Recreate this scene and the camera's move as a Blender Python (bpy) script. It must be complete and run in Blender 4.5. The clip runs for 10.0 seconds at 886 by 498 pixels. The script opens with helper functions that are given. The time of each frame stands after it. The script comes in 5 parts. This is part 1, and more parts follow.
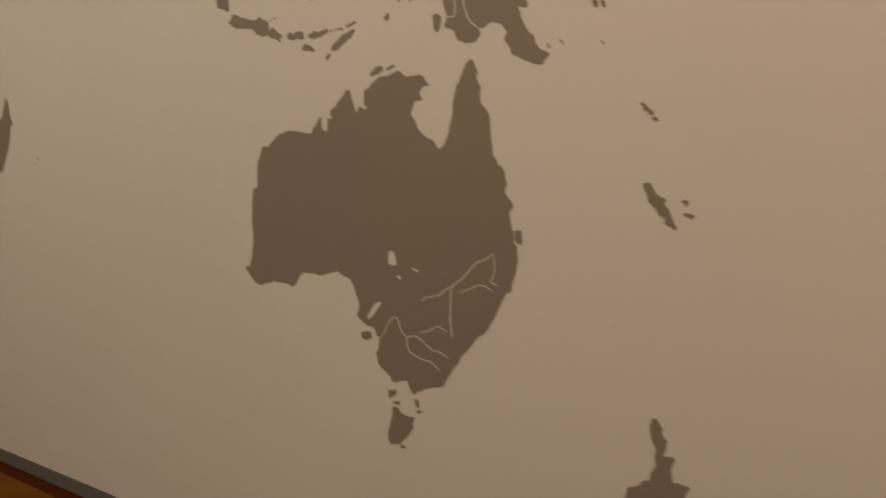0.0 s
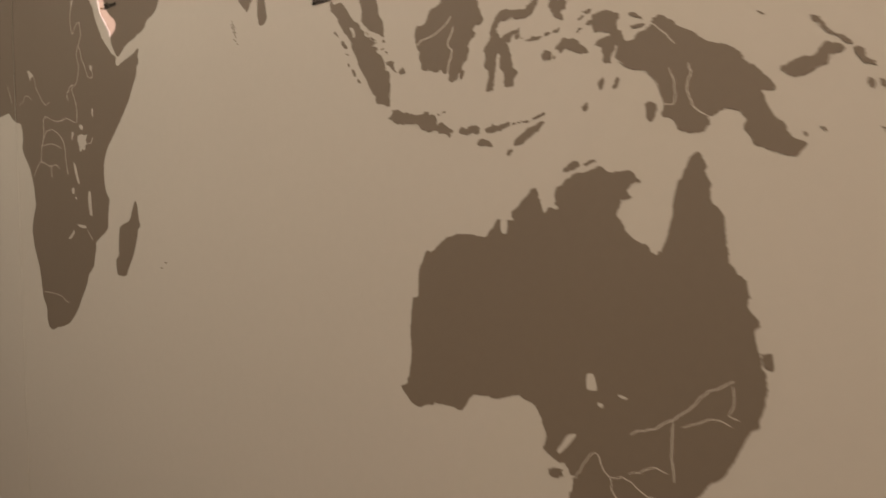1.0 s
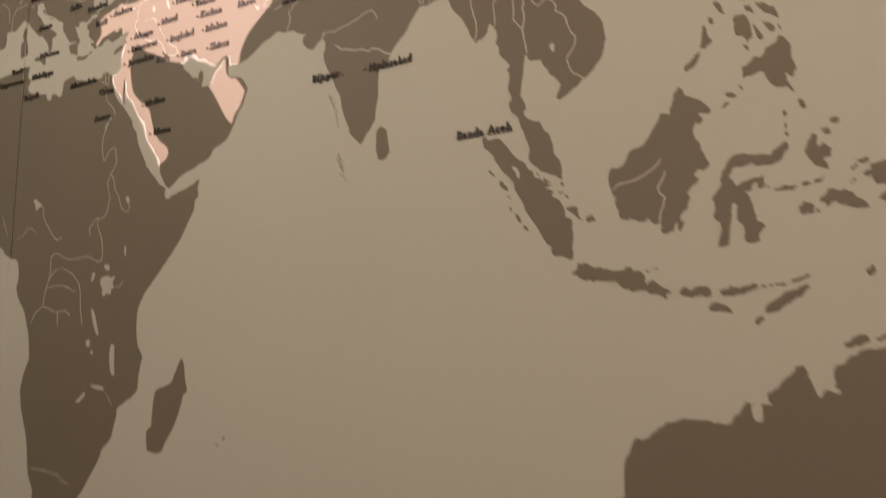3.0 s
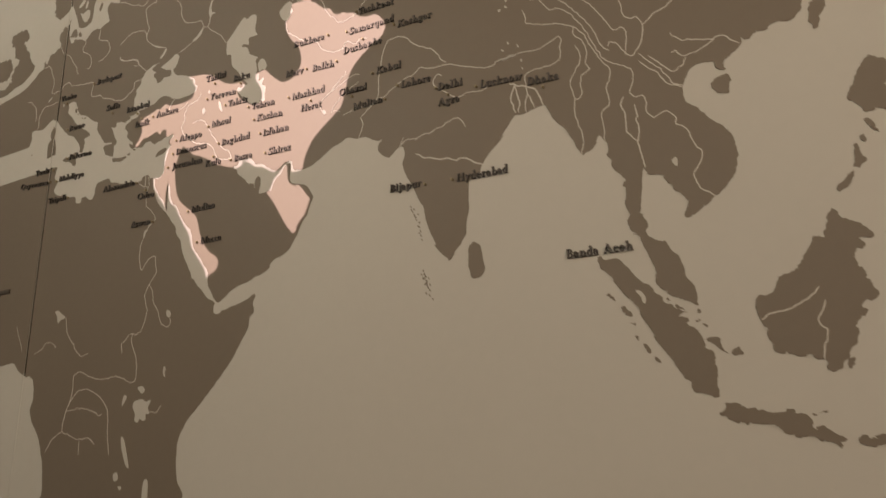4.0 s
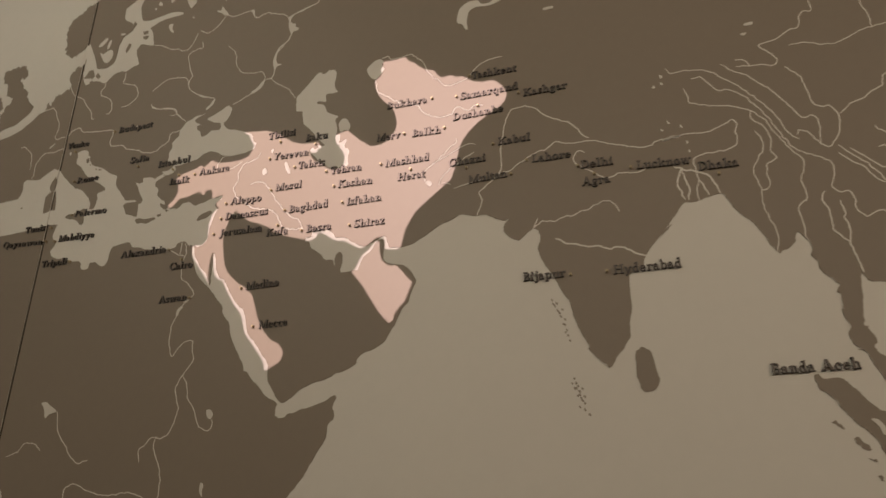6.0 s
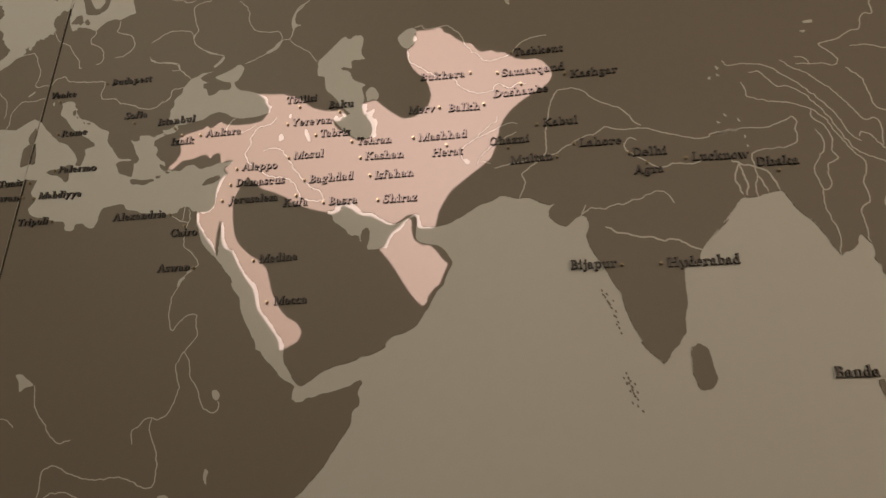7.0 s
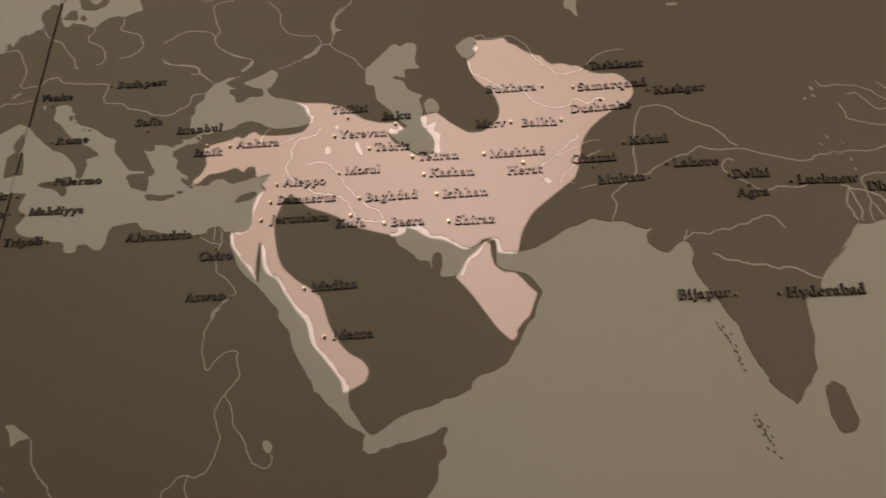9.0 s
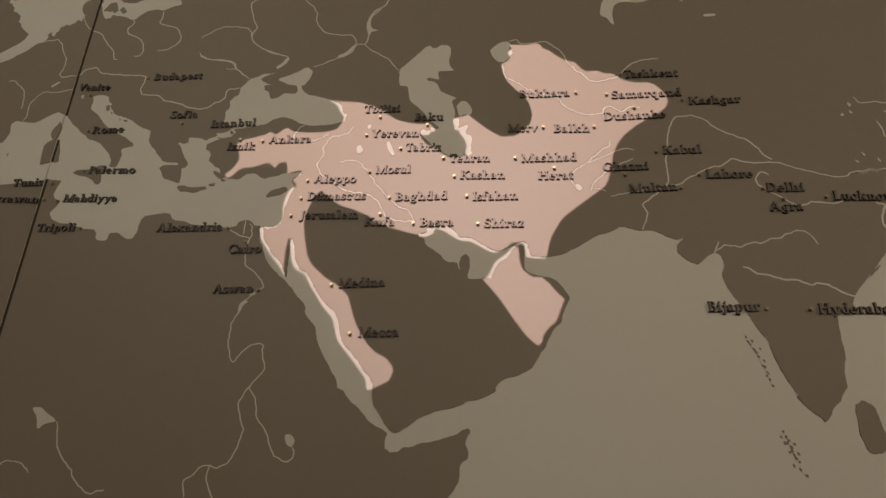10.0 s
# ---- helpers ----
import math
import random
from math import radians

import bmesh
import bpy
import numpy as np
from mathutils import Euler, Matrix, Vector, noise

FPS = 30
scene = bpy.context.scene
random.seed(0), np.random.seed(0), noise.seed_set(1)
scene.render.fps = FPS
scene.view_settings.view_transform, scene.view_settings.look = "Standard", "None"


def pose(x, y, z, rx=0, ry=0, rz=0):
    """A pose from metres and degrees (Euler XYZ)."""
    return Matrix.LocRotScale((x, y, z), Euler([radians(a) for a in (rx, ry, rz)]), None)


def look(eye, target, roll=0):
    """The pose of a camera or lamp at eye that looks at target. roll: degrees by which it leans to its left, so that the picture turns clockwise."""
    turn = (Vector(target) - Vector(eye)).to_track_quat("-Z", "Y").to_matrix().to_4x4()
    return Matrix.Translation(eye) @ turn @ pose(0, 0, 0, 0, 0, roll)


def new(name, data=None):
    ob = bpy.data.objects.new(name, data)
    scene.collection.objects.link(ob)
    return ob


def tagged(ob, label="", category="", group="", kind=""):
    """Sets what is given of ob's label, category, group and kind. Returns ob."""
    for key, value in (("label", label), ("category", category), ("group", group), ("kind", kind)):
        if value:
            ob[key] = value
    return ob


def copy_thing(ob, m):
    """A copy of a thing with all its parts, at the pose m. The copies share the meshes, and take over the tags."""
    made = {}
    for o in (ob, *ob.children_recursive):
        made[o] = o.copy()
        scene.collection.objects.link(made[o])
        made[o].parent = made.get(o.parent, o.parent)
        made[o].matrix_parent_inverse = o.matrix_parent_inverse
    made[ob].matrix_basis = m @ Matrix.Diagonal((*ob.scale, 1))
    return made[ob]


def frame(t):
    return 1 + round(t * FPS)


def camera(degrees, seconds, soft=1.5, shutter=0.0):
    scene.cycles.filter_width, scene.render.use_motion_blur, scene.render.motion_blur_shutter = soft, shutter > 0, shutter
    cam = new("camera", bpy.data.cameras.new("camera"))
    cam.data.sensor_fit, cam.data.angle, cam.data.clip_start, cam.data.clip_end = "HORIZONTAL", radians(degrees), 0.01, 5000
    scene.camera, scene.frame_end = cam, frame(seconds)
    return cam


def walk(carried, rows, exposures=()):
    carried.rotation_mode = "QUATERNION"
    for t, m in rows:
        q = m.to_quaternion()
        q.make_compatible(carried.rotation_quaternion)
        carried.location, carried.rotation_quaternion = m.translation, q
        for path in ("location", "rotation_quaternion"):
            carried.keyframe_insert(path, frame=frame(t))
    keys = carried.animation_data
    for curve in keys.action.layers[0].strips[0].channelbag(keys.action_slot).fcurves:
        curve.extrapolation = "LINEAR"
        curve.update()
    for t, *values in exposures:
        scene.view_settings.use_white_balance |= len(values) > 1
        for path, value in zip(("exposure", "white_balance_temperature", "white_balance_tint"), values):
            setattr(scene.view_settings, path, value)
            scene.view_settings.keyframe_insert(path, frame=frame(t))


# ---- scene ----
from mathutils import geometry

cam = camera(64.9, 10.0, shutter=0.5)
PATH = [
    (0, (3.12, -1.359, 1.277), (2.067, 0.317, 0.993), -0.7),
    (0.5, (2.951, -1.369, 1.3), (1.812, 0.265, 1.121), -1.3),
    (1, (2.742, -1.332, 1.324), (1.544, 0.268, 1.288), -1.5),
    (1.5, (2.596, -1.329, 1.331), (1.375, 0.255, 1.369), 0.5),
    (2, (2.429, -1.384, 1.368), (1.26, 0.234, 1.486), 0.3),
    (2.5, (2.265, -1.415, 1.394), (1.191, 0.265, 1.545), -0.9),
    (3, (2.077, -1.394, 1.445), (1.092, 0.317, 1.769), -1.6),
    (3.2, (2.002, -1.384, 1.478), (1.032, 0.317, 1.883), -1.6),
    (4.3, (1.675, -1.427, 1.601), (0.846, 0.294, 2.194), -2.7),
    (4.5, (1.624, -1.434, 1.613), (0.843, 0.299, 2.235), -2.7),
    (5, (1.502, -1.437, 1.623), (0.772, 0.286, 2.327), -1.8),
    (5.5, (1.353, -1.386, 1.659), (0.663, 0.311, 2.463), -1.3),
    (6.8, (0.973, -1.361, 1.692), (0.508, 0.423, 2.469), -0.6),
    (7, (0.943, -1.346, 1.692), (0.503, 0.439, 2.479), -0.1),
    (7.5, (0.823, -1.276, 1.695), (0.464, 0.514, 2.511), 0.9),
    (8, (0.734, -1.183, 1.723), (0.536, 0.617, 2.572), -0.5),
    (8.5, (0.654, -1.205, 1.739), (0.535, 0.603, 2.587), -3.2),
    (9, (0.592, -1.249, 1.749), (0.381, 0.536, 2.625), -2.5),
    (9.5, (0.576, -1.254, 1.743), (0.321, 0.52, 2.631), -0.4),
    (10, (0.568, -1.252, 1.743), (0.312, 0.521, 2.632), 0.5),
]
EXPOSURES = [(0.0, 1.17, 6800, 17), (2.0, 1.20, 6640, 14), (3.0, 0.99, 6620, 12), (5.0, 0.67, 6480, 11), (7.5, 0.40, 6500, 9), (10.0, 0.24, 6500, 8)]
walk(cam, [(t, look(*p)) for t, *p in PATH], EXPOSURES)

# ---- world, lights and exposure ----
world = bpy.data.worlds.new("gallery")
scene.world = world
world.use_nodes = True
world.node_tree.nodes["Background"].inputs[0].default_value = (1.0, 0.86, 0.70, 1)
world.node_tree.nodes["Background"].inputs[1].default_value = 0.03


def wash(x, y, watts, colour, aim, size=0.6, z=4.12):
    """An assumed, unseen area lamp, placed to give the wall its brightness."""
    data = bpy.data.lights.new("unseen_wall_lamp", "AREA")
    data.energy, data.size, data.color = watts, size, colour
    ob = new("unseen_wall_lamp", data)
    ob.matrix_world = look((x, y, z), aim)
    return ob


COOL, LEFT_WARM = (1.0, 0.92, 0.80), (1.0, 0.885, 0.75)
wash(-1.2, -2.4, 22, COOL, (0.8, 0, 3.6), 0.6, 4.05)
wash(1.29, -4.77, 45, LEFT_WARM, (-2.49, 0, 3.06), 0.6, 3.6)
wash(5.32, -3.58, 97, (1.0, 0.79, 0.61), (-1.74, 0, 3.74), 0.6, 3.6)

# the picture projector under the ceiling: a lamp behind a cut-out plate
LAMP = Vector((0.22, -3.3, 4.0))
beam = bpy.data.lights.new("projector_lamp", "SPOT")
beam.energy, beam.color = 1030, (1.0, 0.75, 0.755)
beam.spot_size, beam.spot_blend, beam.shadow_soft_size = radians(50), 0.0, 0.0001
beam_ob = new("projector_lamp", beam)
beam_ob.matrix_world = look(LAMP, (0.42, 0, 2.5))


# ---- materials ----
def material(name, base, rough=0.6, metal=0.0, spread=0.12, grain=60.0, blotch=1.3, bump=0.03, bump_scale=400.0, piece=0.0, specular=0.3):
    """A surface with mottling at two scales and a fine relief."""
    m = bpy.data.materials.new(name)
    m.use_nodes = True
    nt = m.node_tree
    bsdf = nt.nodes["Principled BSDF"]
    bsdf.inputs["Roughness"].default_value = rough
    bsdf.inputs["Metallic"].default_value = metal
    bsdf.inputs["Specular IOR Level"].default_value = specular
    tc = nt.nodes.new("ShaderNodeTexCoord")
    geo = nt.nodes.new("ShaderNodeNewGeometry")
    fine, broad, tooth = (nt.nodes.new("ShaderNodeTexNoise") for _ in range(3))
    for node, scale, detail in ((fine, grain, 4), (broad, blotch, 3), (tooth, bump_scale, 2)):
        node.inputs["Scale"].default_value = scale
        node.inputs["Detail"].default_value = detail
        nt.links.new(geo.outputs["Position"], node.inputs["Vector"])
    mix = nt.nodes.new("ShaderNodeMath")
    mix.operation = "MULTIPLY_ADD"
    nt.links.new(fine.outputs["Fac"], mix.inputs[0])
    mix.inputs[1].default_value = 0.45
    nt.links.new(broad.outputs["Fac"], mix.inputs[2])
    value = mix.outputs[0]
    if piece:
        info = nt.nodes.new("ShaderNodeObjectInfo")
        extra = nt.nodes.new("ShaderNodeMath")
        extra.operation = "MULTIPLY_ADD"
        nt.links.new(info.outputs["Random"], extra.inputs[0])
        extra.inputs[1].default_value = piece
        nt.links.new(value, extra.inputs[2])
        value = extra.outputs[0]
    ramp = nt.nodes.new("ShaderNodeMapRange")
    ramp.inputs["From Min"].default_value, ramp.inputs["From Max"].default_value = 0.35, 1.1 + piece
    ramp.inputs["To Min"].default_value, ramp.inputs["To Max"].default_value = 1 - spread, 1 + spread
    nt.links.new(value, ramp.inputs["Value"])
    tint = nt.nodes.new("ShaderNodeVectorMath")
    tint.operation = "SCALE"
    tint.inputs[0].default_value = base
    nt.links.new(ramp.outputs[0], tint.inputs["Scale"])
    nt.links.new(tint.outputs[0], bsdf.inputs["Base Color"])
    bp = nt.nodes.new("ShaderNodeBump")
    bp.inputs["Strength"].default_value, bp.inputs["Distance"].default_value = bump, 0.002
    nt.links.new(tooth.outputs["Fac"], bp.inputs["Height"])
    nt.links.new(bp.outputs[0], bsdf.inputs["Normal"])
    return m


SEA = material("beige_map_print", (0.45, 0.428, 0.36), 0.62, spread=0.04, grain=35, blotch=0.9)
RIVER = material("pale_river_print", (0.47, 0.443, 0.368), 0.62, spread=0.05, grain=60)
LAND = material("brown_map_print", (0.161, 0.133, 0.0965), 0.58, spread=0.06, grain=45, blotch=1.1)
PLASTER = material("gallery_plaster", (0.055, 0.05, 0.045), 0.8, spread=0.08, grain=20)
DARK_GAP = material("dark_panel_joint", (0.024, 0.017, 0.006), 0.8, spread=0.2)
GREY_BASE = material("grey_metal_skirting", (0.115, 0.112, 0.095), 0.45, metal=0.2, spread=0.1, grain=80)
OAK = material("oiled_wood_floor", (0.115, 0.042, 0.002), 0.6, spread=0.35, grain=14, blotch=4, bump=0.1, bump_scale=120, piece=0.4, specular=0.08)
DARK_RED = material("dark_red_edge", (0.06, 0.012, 0.002), 0.6, spread=0.3, grain=20, specular=0.08)
SUBFLOOR = material("dark_subfloor", (0.03, 0.018, 0.01), 0.9)
BRONZE = material("dark_bronze_letters", (0.098, 0.082, 0.065), 0.58, metal=0.45, spread=0.15, grain=300, specular=0.4)
LETTER_EDGE = material("near_black_letter_edge", (0.012, 0.010, 0.008), 0.6, spread=0.2)
BRASS = material("brass_pin", (0.25, 0.20, 0.115), 0.45, metal=0.35, spread=0.12, grain=500)
BLACK_METAL = material("black_powder_coat", (0.015, 0.015, 0.015), 0.7)


# ---- building helpers ----
def part(name, bm, mat, parent=None, label=""):
    me = bpy.data.meshes.new(name)
    bm.to_mesh(me)
    bm.free()
    me.materials.append(mat)
    ob = new(name, me)
    ob.parent = parent
    if label:
        ob["label"] = label
    return ob


def box(x0, y0, z0, x1, y1, z1, bevel=0.0):
    bm = bmesh.new()
    bmesh.ops.create_cube(bm, size=1)
    bmesh.ops.scale(bm, vec=(x1 - x0, y1 - y0, z1 - z0), verts=bm.verts)
    bmesh.ops.translate(bm, vec=((x0 + x1) / 2, (y0 + y1) / 2, (z0 + z1) / 2), verts=bm.verts)
    if bevel:
        bmesh.ops.bevel(bm, geom=bm.edges[:], offset=bevel, segments=2, affect="EDGES")
    return bm


def pairs(numbers):
    """Millimetres on the wall, x and z in turn, as points in metres."""
    return [Vector((numbers[i] / 1000, numbers[i + 1] / 1000)) for i in range(0, len(numbers), 2)]


def eased(points, closed=True, cut=0.13):
    """One round of corner cutting."""
    out, n = ([], len(points))
    if not closed:
        out.append(points[0])
    for i in range(n if closed else n - 1):
        a, b = points[i], points[(i + 1) % n]
        out += [a.lerp(b, cut), a.lerp(b, 1 - cut)]
    if not closed:
        out.append(points[-1])
    return out


NORTH_WEST = (-1.2, -0.55, 3.05)


def fjords(p):
    """The torn coast of the far north-west."""
    return 0.014 * noise.noise((p.x * 75, p.y * 75, 2)) if NORTH_WEST[0] < p.x < NORTH_WEST[1] and p.y > NORTH_WEST[2] else 0.0


def ragged(points, rng, step=0.0042, swing=0.0010):
    """A coast: the outline broken into short pieces that stray a little to both sides."""
    out, n = [], len(points)
    for i in range(n):
        a, b = points[i], points[(i + 1) % n]
        run = b - a
        out.append(a)
        if run.length > 0.6:
            continue
        k = int(run.length / step)
        side = Vector((-run.y, run.x)).normalized() if run.length > 1e-6 else Vector((0, 0))
        for j in range(1, k + 1):
            p = a + run * (j / (k + 1))
            torn = 0.75 + min(1.0, max(0.0, p.x - 0.9))
            out.append(p + side * (torn * (rng.uniform(-swing, swing) + 0.0030 * noise.noise((p.x * 48, p.y * 48, 5))) + fjords(p)))
    return out


def filled(points):
    """Triangles inside an outline."""
    co, _, faces, *_ = geometry.delaunay_2d_cdt(points, [], [list(range(len(points)))], 1, 1e-5)
    return co, faces


def sheet(co, faces, back, front):
    """A thin layer on the wall, from y = -back to y = -front, with its edges closed."""
    bm = bmesh.new()
    fore = [bm.verts.new((p[0], -front, p[1])) for p in co]
    for f in faces:
        a, b, c = (Vector(co[k]) for k in f[:3])
        turn = (b - a).cross(c - a)
        try:
            bm.faces.new([fore[k] for k in (f if turn > 0 else f[::-1])])
        except ValueError:
            pass
    rim = [e for e in bm.edges if e.is_boundary]
    made = bmesh.ops.extrude_edge_only(bm, edges=rim)
    for v in made["geom"]:
        if isinstance(v, bmesh.types.BMVert):
            v.co.y = -back
    loose = [v for v in bm.verts if not v.link_faces]
    bmesh.ops.delete(bm, geom=loose, context="VERTS")
    return bm


def ribbon(points, width, back, front):
    """A river: a band of the given width that thins towards its source."""
    pts = eased(eased(points, False, 0.2), False, 0.25)
    fine = []
    for a, b in zip(pts, pts[1:]):
        k = max(1, int((b - a).length / 0.004))
        fine += [a.lerp(b, q / k) for q in range(k)]
    pts = [p + 0.0034 * Vector((noise.noise((p.x * 85, p.y * 85, 3)), noise.noise((p.x * 85, p.y * 85, 9)))) for p in fine + [pts[-1]]]
    left, right, n = [], [], len(pts)
    for i, p in enumerate(pts):
        way = pts[min(i + 1, n - 1)] - pts[max(i - 1, 0)]
        side = Vector((-way.y, way.x)).normalized() if way.length > 1e-7 else Vector((0, 0))
        edge = min(i, n - 1 - i)
        half = width / 2 * (0.55 + 0.45 * min(1, edge / 4)) * (1 + 0.18 * noise.noise(Vector((p.x * 60, p.y * 60, 0))))
        left.append(p + side * half)
        right.append(p - side * half)
    co = left + right
    faces = [(i, i + 1, n + i + 1, n + i) for i in range(n - 1)]
    bm = bmesh.new()
    vs = [bm.verts.new((p.x, -front, p.y)) for p in co]
    for f in faces:
        bm.faces.new([vs[k] for k in f])
    bmesh.ops.recalc_face_normals(bm, faces=bm.faces[:])
    if bm.faces and sum(f.normal.y for f in bm.faces) > 0:
        bmesh.ops.reverse_faces(bm, faces=bm.faces[:])
    made = bmesh.ops.extrude_edge_only(bm, edges=[e for e in bm.edges if e.is_boundary])
    for v in made["geom"]:
        if isinstance(v, bmesh.types.BMVert):
            v.co.y = -back
    return bm


def inside(p, ring):
    hit, n = False, len(ring)
    for i in range(n):
        a, b = ring[i], ring[i - 1]
        if (a.y > p.y) != (b.y > p.y) and p.x < (b.x - a.x) * (p.y - a.y) / (b.y - a.y) + a.x:
            hit = not hit
    return hit


# ---- the room ----
X0, X1, BACK, TOP, SEAM, JOINT = -3.0, 6.2, -9.2, 4.2, -0.556, 0.0043
wall = tagged(part("wall_north", box(X0, 0.02, 0, X1, 0.22, TOP), DARK_GAP), "dark backing wall behind the map panels", "wall", kind="structure")
tagged(part("wall_south", box(X0, BACK - 0.2, 0, X1, BACK, TOP), PLASTER), "plain dark grey plaster wall", "wall", kind="structure")
tagged(part("wall_west", box(X0 - 0.2, BACK - 0.2, 0, X0, 0.22, TOP), PLASTER), "plain dark grey plaster wall", "wall", kind="structure")
tagged(part("wall_east", box(X1, BACK - 0.2, 0, X1 + 0.2, 0.22, TOP), PLASTER), "plain dark grey plaster wall", "wall", kind="structure")
tagged(part("ceiling", box(X0 - 0.2, BACK - 0.2, TOP, X1 + 0.2, 0.22, TOP + 0.2), PLASTER), "plain gallery ceiling", "ceiling", kind="structure")
floor = tagged(part("floor", box(X0 - 0.2, BACK - 0.2, -0.2, X1 + 0.2, 0.22, -0.012), SUBFLOOR), "orange-brown oiled wooden plank floor", "floor", kind="structure")
tagged(part("baseboard", box(X0, -0.004, 0.0, X1, 0.02, 0.055, 0.002), GREY_BASE), "low dark grey metal skirting under the map", "baseboard", kind="structure")

# ---- the map ----
the_map = tagged(new("wall_map"), "huge matt world map, brown lands on beige sea, on gallery wall", "wall map")
part("panel", box(X0, 0.0, 0.057, SEAM - JOINT, 0.02, TOP), SEA, the_map, "beige printed map panel")
part("panel", box(SEAM + JOINT, 0.0, 0.057, X1, 0.02, TOP), SEA, the_map, "beige printed map panel")

# outlines on the wall, millimetres, x and z in turn
OUTLINE = {}
OUTLINE["continent australia"] = [2044, 1384, 2047, 1415, 2063, 1427, 2072, 1438, 2098, 1449, 2120, 1449, 2142, 1456, 2142, 1460, 2153, 1458, 2163, 1448, 2176, 1444, 2200, 1445, 2210, 1446, 2218, 1442, 2225, 1430, 2235, 1420, 2220, 1420, 2209, 1410, 2208, 1400, 2217, 1392, 2204, 1388, 2193, 1390, 2190, 1373, 2182, 1358, 2190, 1347, 2207, 1317, 2228, 1304, 2246, 1295, 2251, 1282, 2263, 1277, 2273, 1284, 2281, 1303, 2292, 1340, 2297, 1361, 2300, 1397, 2307, 1417, 2320, 1437, 2327, 1456, 2339, 1468, 2345, 1471, 2352, 1464, 2359, 1449, 2361, 1425, 2368, 1409, 2369, 1373]
OUTLINE["continent australia"] += [2382, 1361, 2390, 1348, 2391, 1312, 2396, 1268, 2408, 1248, 2419, 1238, 2428, 1230, 2428, 1218, 2431, 1206, 2428, 1190, 2435, 1170, 2444, 1162, 2449, 1148, 2438, 1137, 2440, 1121, 2444, 1109, 2449, 1088, 2449, 1072, 2458, 1060, 2459, 1035, 2454, 1006, 2445, 980, 2440, 958, 2438, 965, 2412, 920, 2397, 889, 2381, 863, 2353, 845, 2342, 824, 2317, 801, 2308, 782, 2289, 756, 2271, 727, 2257, 712, 2218, 700, 2193, 690, 2174, 676, 2162, 698, 2158, 713, 2128, 701, 2118, 697, 2103, 715, 2077, 732, 2062, 757, 2073, 791]
OUTLINE["continent australia"] += [2080, 811, 2064, 814, 2061, 827, 2041, 833, 2022, 844, 2002, 857, 2013, 886, 2001, 922, 1985, 948, 1973, 957, 1955, 962, 1936, 966, 1916, 961, 1884, 952, 1848, 955, 1821, 953, 1806, 936, 1795, 920, 1784, 911, 1767, 917, 1742, 919, 1710, 921, 1680, 911, 1650, 905, 1629, 918, 1615, 936, 1601, 950, 1620, 957, 1630, 979, 1636, 1012, 1642, 1044, 1637, 1086, 1644, 1149, 1648, 1175, 1667, 1181, 1669, 1227, 1675, 1252, 1692, 1288, 1710, 1288, 1743, 1312, 1772, 1326, 1805, 1330, 1844, 1324, 1870, 1321, 1891, 1348]
OUTLINE["continent australia"] += [1901, 1359, 1926, 1358, 1944, 1355, 1936, 1374, 1955, 1387, 1977, 1409, 1996, 1425, 2007, 1414, 2012, 1385, 2020, 1367, 2032, 1382, 2041, 1377, 2055, 1377]
OUTLINE["island kangaroo_island"] = [2014, 813, 2027, 820, 2051, 820, 2050, 804, 2033, 797, 2017, 802]
OUTLINE["island tasmania"] = [2110, 635, 2126, 635, 2138, 621, 2164, 618, 2185, 621, 2173, 604, 2169, 582, 2149, 556, 2126, 537, 2103, 531, 2094, 549, 2102, 584]
OUTLINE["islet 4"] = [2097, 677, 2125, 681, 2121, 667, 2100, 654]
OUTLINE["islet 5"] = [2112, 649, 2134, 652, 2130, 643, 2112, 640]
OUTLINE["islet 6"] = [2176, 667, 2191, 666, 2193, 646, 2180, 649]
OUTLINE["islet 7"] = [2182, 635, 2199, 642, 2195, 632]
OUTLINE["islet 8"] = [2128, 535, 2150, 536, 2142, 529]
OUTLINE["islet 9"] = [2448, 1100, 2468, 1101, 2470, 1069, 2456, 1071, 2450, 1089]
OUTLINE["islet 10"] = [2065, 1454, 2082, 1471, 2103, 1473, 2106, 1463, 2090, 1455, 2068, 1452]
OUTLINE["islet 11"] = [2110, 1464, 2138, 1475, 2142, 1469, 2119, 1461]
OUTLINE["island new_caledonia"] = [2729, 1207, 2740, 1209, 2752, 1189, 2772, 1178, 2770, 1168, 2781, 1154, 2785, 1140, 2796, 1121, 2790, 1117, 2768, 1130, 2773, 1136, 2764, 1142, 2754, 1158, 2739, 1171, 2735, 1187]
OUTLINE["islet 13"] = [2800, 1173, 2810, 1177, 2816, 1168, 2809, 1161]
OUTLINE["islet 14"] = [2806, 1151, 2820, 1150, 2829, 1145, 2820, 1139, 2808, 1146]
OUTLINE["islet 15"] = [2717, 1359, 2724, 1362, 2734, 1350, 2746, 1338, 2743, 1335, 2724, 1345]
OUTLINE["islet 16"] = [2741, 1333, 2751, 1333, 2756, 1325, 2746, 1324]
OUTLINE["island new_zealand"] = [2762, 735, 2771, 733, 2776, 722, 2783, 718, 2780, 705, 2786, 696, 2793, 692, 2788, 673, 2785, 658, 2796, 661, 2807, 660, 2802, 641, 2799, 632, 2804, 605, 2822, 609, 2840, 606, 2833, 593, 2830, 581, 2828, 555, 2788, 512, 2750, 500, 2722, 526, 2709, 549, 2712, 571, 2732, 581, 2743, 596, 2759, 600, 2760, 615, 2769, 633, 2766, 653, 2770, 669, 2762, 687, 2757, 710, 2758, 726]
